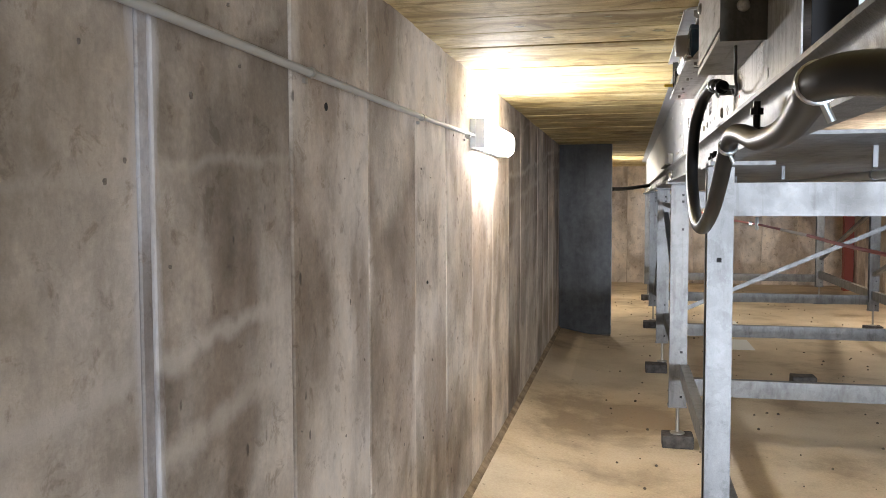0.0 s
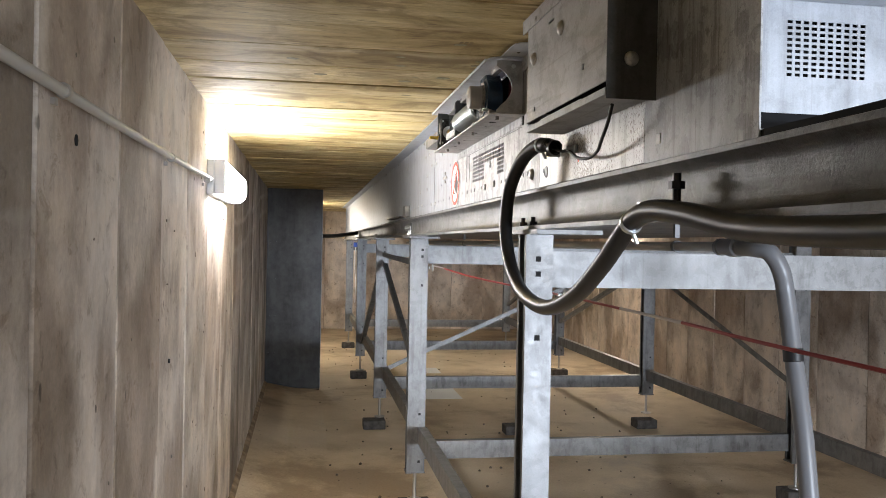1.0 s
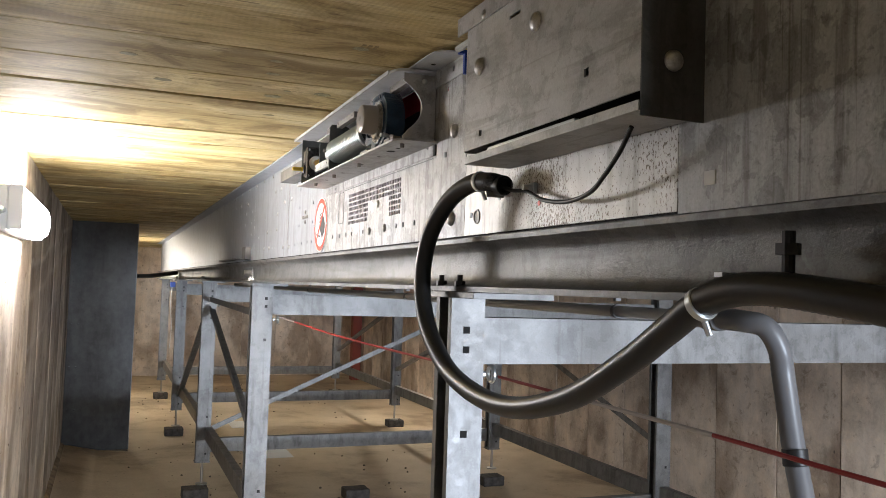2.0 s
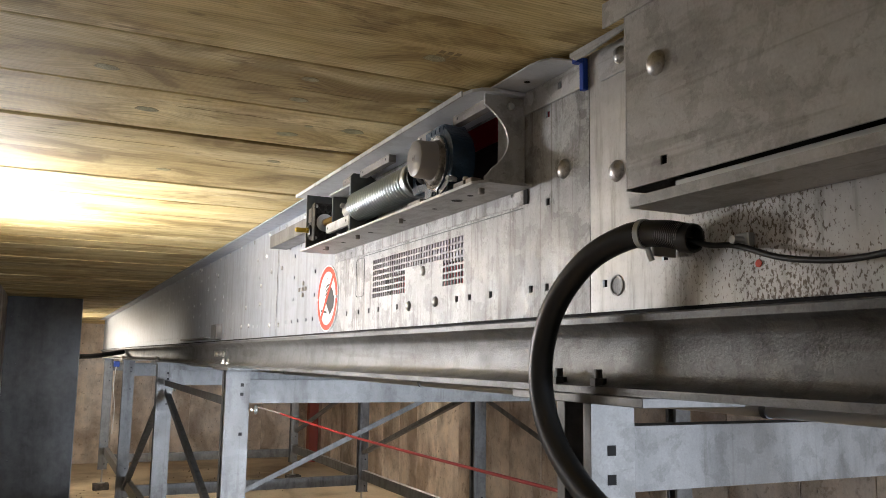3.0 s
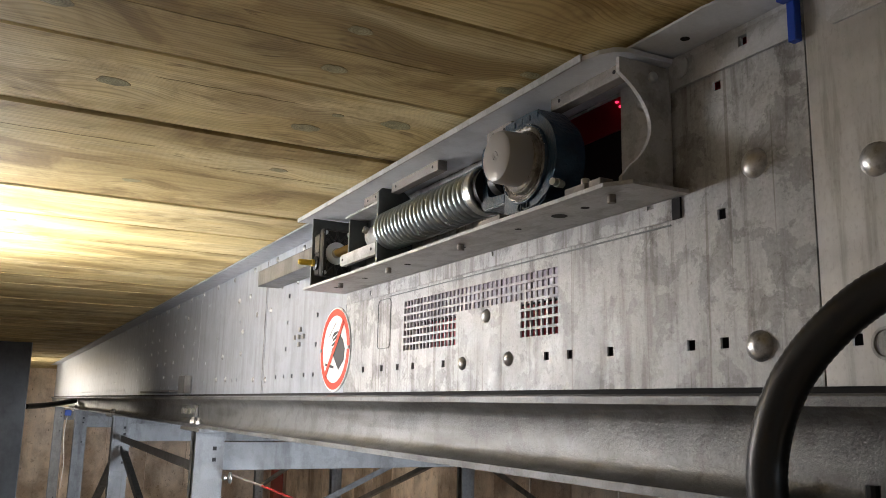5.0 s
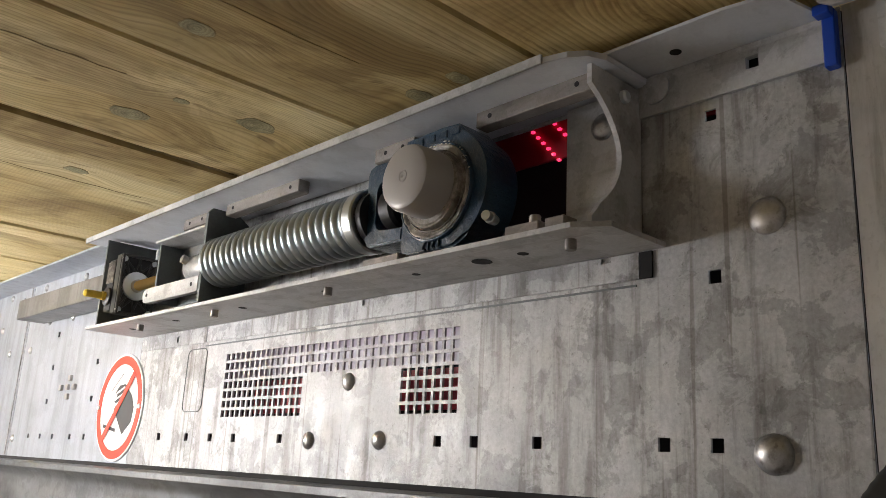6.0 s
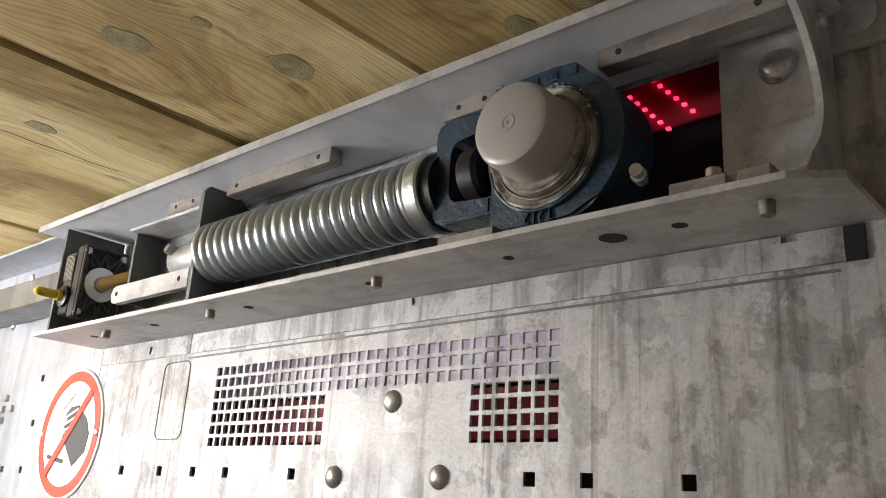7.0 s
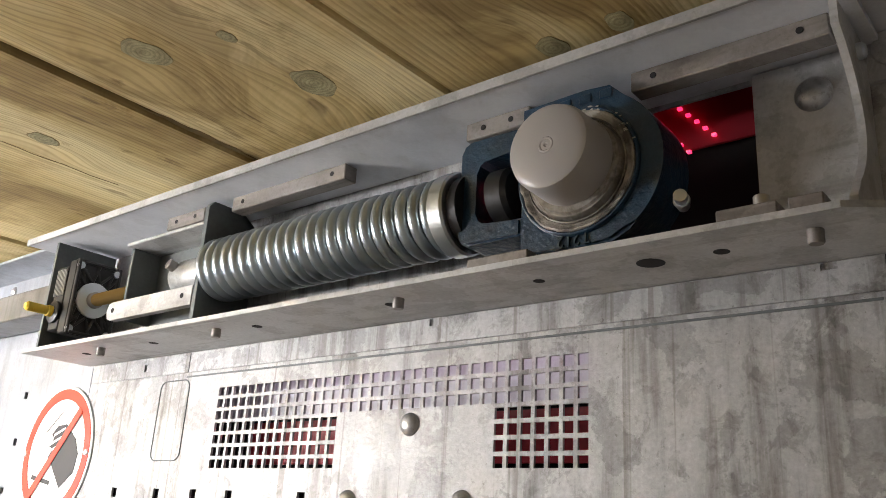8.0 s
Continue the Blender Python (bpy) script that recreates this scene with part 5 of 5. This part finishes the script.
for y in (2.872, 4.4, 6.2):
    bm = lathe(bmesh.new(), [(-0.006, 0.0165), (0.006, 0.0165)], (0.735, y, 1.312), (0, 1, 0), 18)
    box(bm, 0.728, 0.742, y - 0.006, y + 0.006, 1.336, 1.40)
    sub("pipe_clip", bm, M["hose_grey"], pipe)
drop = thing("drop_hose", (0.8, 2.27, FLOOR), "grey flexible hose dropping from the pipe to the floor", "hose")
way = spline([(0.722, 2.48, 1.311), (0.728, 2.43, 1.309), (0.748, 2.395, 1.30), (0.772, 2.385, 1.26), (0.790, 2.39, 1.20), (0.80, 2.37, 1.06), (0.80, 2.31, 0.83), (0.80, 2.27, 0.5), (0.80, 2.25, FLOOR + 0.01)], 14)
sub("tube", tube(bmesh.new(), way, 0.0215, 16, 0.0006), M["hose_grey"], drop, smooth=True)
sub("ferrule", lathe(bmesh.new(), [(0, 0.0235), (0.03, 0.0235), (0.032, 0.0215)], (0.80, 2.372, 1.075), (0.0, -0.15, -1), 18), M["black"], drop, smooth=True)

# ---- red safety rope with eye bolts ----
rope = thing("safety_rope", (0.40, 4.0, 1.17), "thin red-sheathed steel rope along the frames", "rope")
sub("rope", tube(bmesh.new(), spline([(0.40, -1.0, 1.15), (0.40, 1.5, 1.152), (0.402, 2.12, 1.158)], 6), 0.0034, 8), M["rope"], rope, smooth=True)
sub("rope", tube(bmesh.new(), spline([(0.402, 2.12, 1.158), (0.402, 2.45, 1.160)], 6), 0.0036, 8), M["rope_bare"], rope, "bare stretch of steel rope", smooth=True)
sub("rope", tube(bmesh.new(), spline([(0.402, 2.45, 1.160), (0.40, 2.82, 1.163)], 6), 0.0034, 8), M["rope"], rope, smooth=True)
sub("rope", tube(bmesh.new(), spline([(0.40, 2.90, 1.163), (0.40, 4.1, 1.160), (0.40, 5.0, 1.174)], 6), 0.0036, 8), M["rope"], rope, smooth=True)
sub("rope", tube(bmesh.new(), spline([(0.40, 5.0, 1.174), (0.40, 5.38, 1.178)], 4), 0.0036, 8), M["rope_bare"], rope, smooth=True)
for y in (2.86, 5.42, 7.90):
    loop = [Vector((0.40, y + 0.017 * math.cos(t), 1.165 + 0.017 * math.sin(t))) for t in [2 * math.pi * k / 20 for k in range(21)]]
    sub("eye_bolt", tube(bmesh.new(), loop, 0.0045, 8), M["zinc"], rope, smooth=True)
    sub("eye_shank", one_rod((0.376, y, 1.165), (0.384, y, 1.165), 0.008, 10), M["zinc"], rope)

# ---- loose and far things ----
tagged(part("paper_sheet", one_box(0.87, 1.30, 9.1, 9.75, FLOOR + 0.001, FLOOR + 0.004), M["paper"]), "white sheet lying flat on the dusty floor", "sheet")
tagged(part("paper_sheet", one_box(0.95, 1.35, 10.8, 11.25, FLOOR + 0.001, FLOOR + 0.004), M["paper"]), "white sheet lying flat on the dusty floor", "sheet")
tagged(part("red_column", one_box(3.58, 3.73, 15.3, 15.45, FLOOR, CEIL), M["red_paint"]), "rust-red painted steel column by the wall", "column")
jb = thing("junction_box", (0.40, 13.2, 1.24), "small junction box, blue light put into its colour, with a hanging pale cable", "box")
# the case's blue is a small light put into the colour
sub("case", one_box(0.37, 0.44, 13.22, 13.27, 1.24, 1.31, bevel=0.004), M["blue_tape"], jb)
sub("cable", tube(bmesh.new(), spline([(0.40, 13.23, 1.24), (0.385, 13.22, 1.0), (0.41, 13.22, 0.7), (0.40, 13.23, 0.4)], 6), 0.005, 8), M["white"], jb, smooth=True)
hb = thing("cable_tube", (-0.1, 11.0, 1.42), "dark cable tube crossing to the partition", "tube")
sub("tube", tube(bmesh.new(), spline([(-0.16, 9.85, 1.37), (0.0, 10.2, 1.38), (0.26, 10.6, 1.42)], 6), 0.022, 10), M["hose"], hb, smooth=True)
rg = random.Random(3)
bm = bmesh.new()
for i in range(500):
    x, y, s = rg.uniform(WALL_L + 0.05, 2.6), rg.uniform(3.0, 15.0), rg.uniform(0.004, 0.012)
    if rg.random() < 0.4:
        x = WALL_L + 0.1 + abs(rg.gauss(0, 0.12))
    vs = bmesh.ops.create_icosphere(bm, subdivisions=1, radius=s, matrix=Matrix.Translation((x, y, FLOOR + s * 0.3)))["verts"]
tagged(part("floor_grit", bm, M["dirt"]), "scattered dark grit and crumbs on the floor", "grit", kind="stuff")
# knots in the planks
for kx, ky, kr in KNOTS:
    drop = [d for a, b, d in DROPS if a <= ky < b][0]
    z = CEIL - drop
    turn = rg.uniform(0, 3)
    for nm, r, th, mat in (("knot_rim", kr, 0.0003, M["knot_rim"]), ("knot_core", kr * (0.955 + 0.03 * math.sin(turn * 5)), 0.0006, M["knot"])):
        pts = [(r * (1.25 + 0.10 * math.sin(3 * t + turn) + 0.04 * math.sin(7 * t)) * math.cos(t), r * (0.92 + 0.09 * math.sin(2 * t + turn) + 0.04 * math.sin(5 * t + turn)) * math.sin(t)) for t in [2 * math.pi * k / 30 for k in range(30)]]
        knot = part(nm, prism(bmesh.new(), pts, "z", 0.001, -th), mat, ceiling)
        knot.location = (kx, ky, z)
# cracks and a split along the grain
for x0, x1, y, w in ((0.05, 0.215, 3.5965, 0.009), (-0.25, -0.05, 3.40, 0.0015), (-0.5, -0.2, 3.72, 0.0015), (-0.1, 0.15, 3.80, 0.0012), (-0.4, 0.1, 3.19, 0.001)):
    drop = [d for a, b, d in DROPS if a <= y < b][0]
    n = 14
    up = [(x0 + (x1 - x0) * k / n, y + w * 0.5 * math.sin(math.pi * k / n) + 0.0015 * math.sin(k * 1.7)) for k in range(n + 1)]
    dn = [(x, yy - w * math.sin(math.pi * k / n) - 0.0003) for k, (x, yy) in enumerate(up)]
    part("crack", prism(bmesh.new(), up + dn[::-1], "z", CEIL - drop + 0.001, CEIL - drop - 0.0005), M["knot_rim"], ceiling)
# inspector's stamp, unreadable: plain bars
for k in range(3):
    for q in range(2):
        x, y = 0.085 + 0.014 * k, 2.893 + 0.017 * q
        drop = [d for a, b, d in DROPS if a <= y < b][0]
        part("stamp_bar", one_box(x, x + 0.009, y, y + 0.011, CEIL - drop - 0.0005, CEIL - drop + 0.001), M["knot_rim"], ceiling)
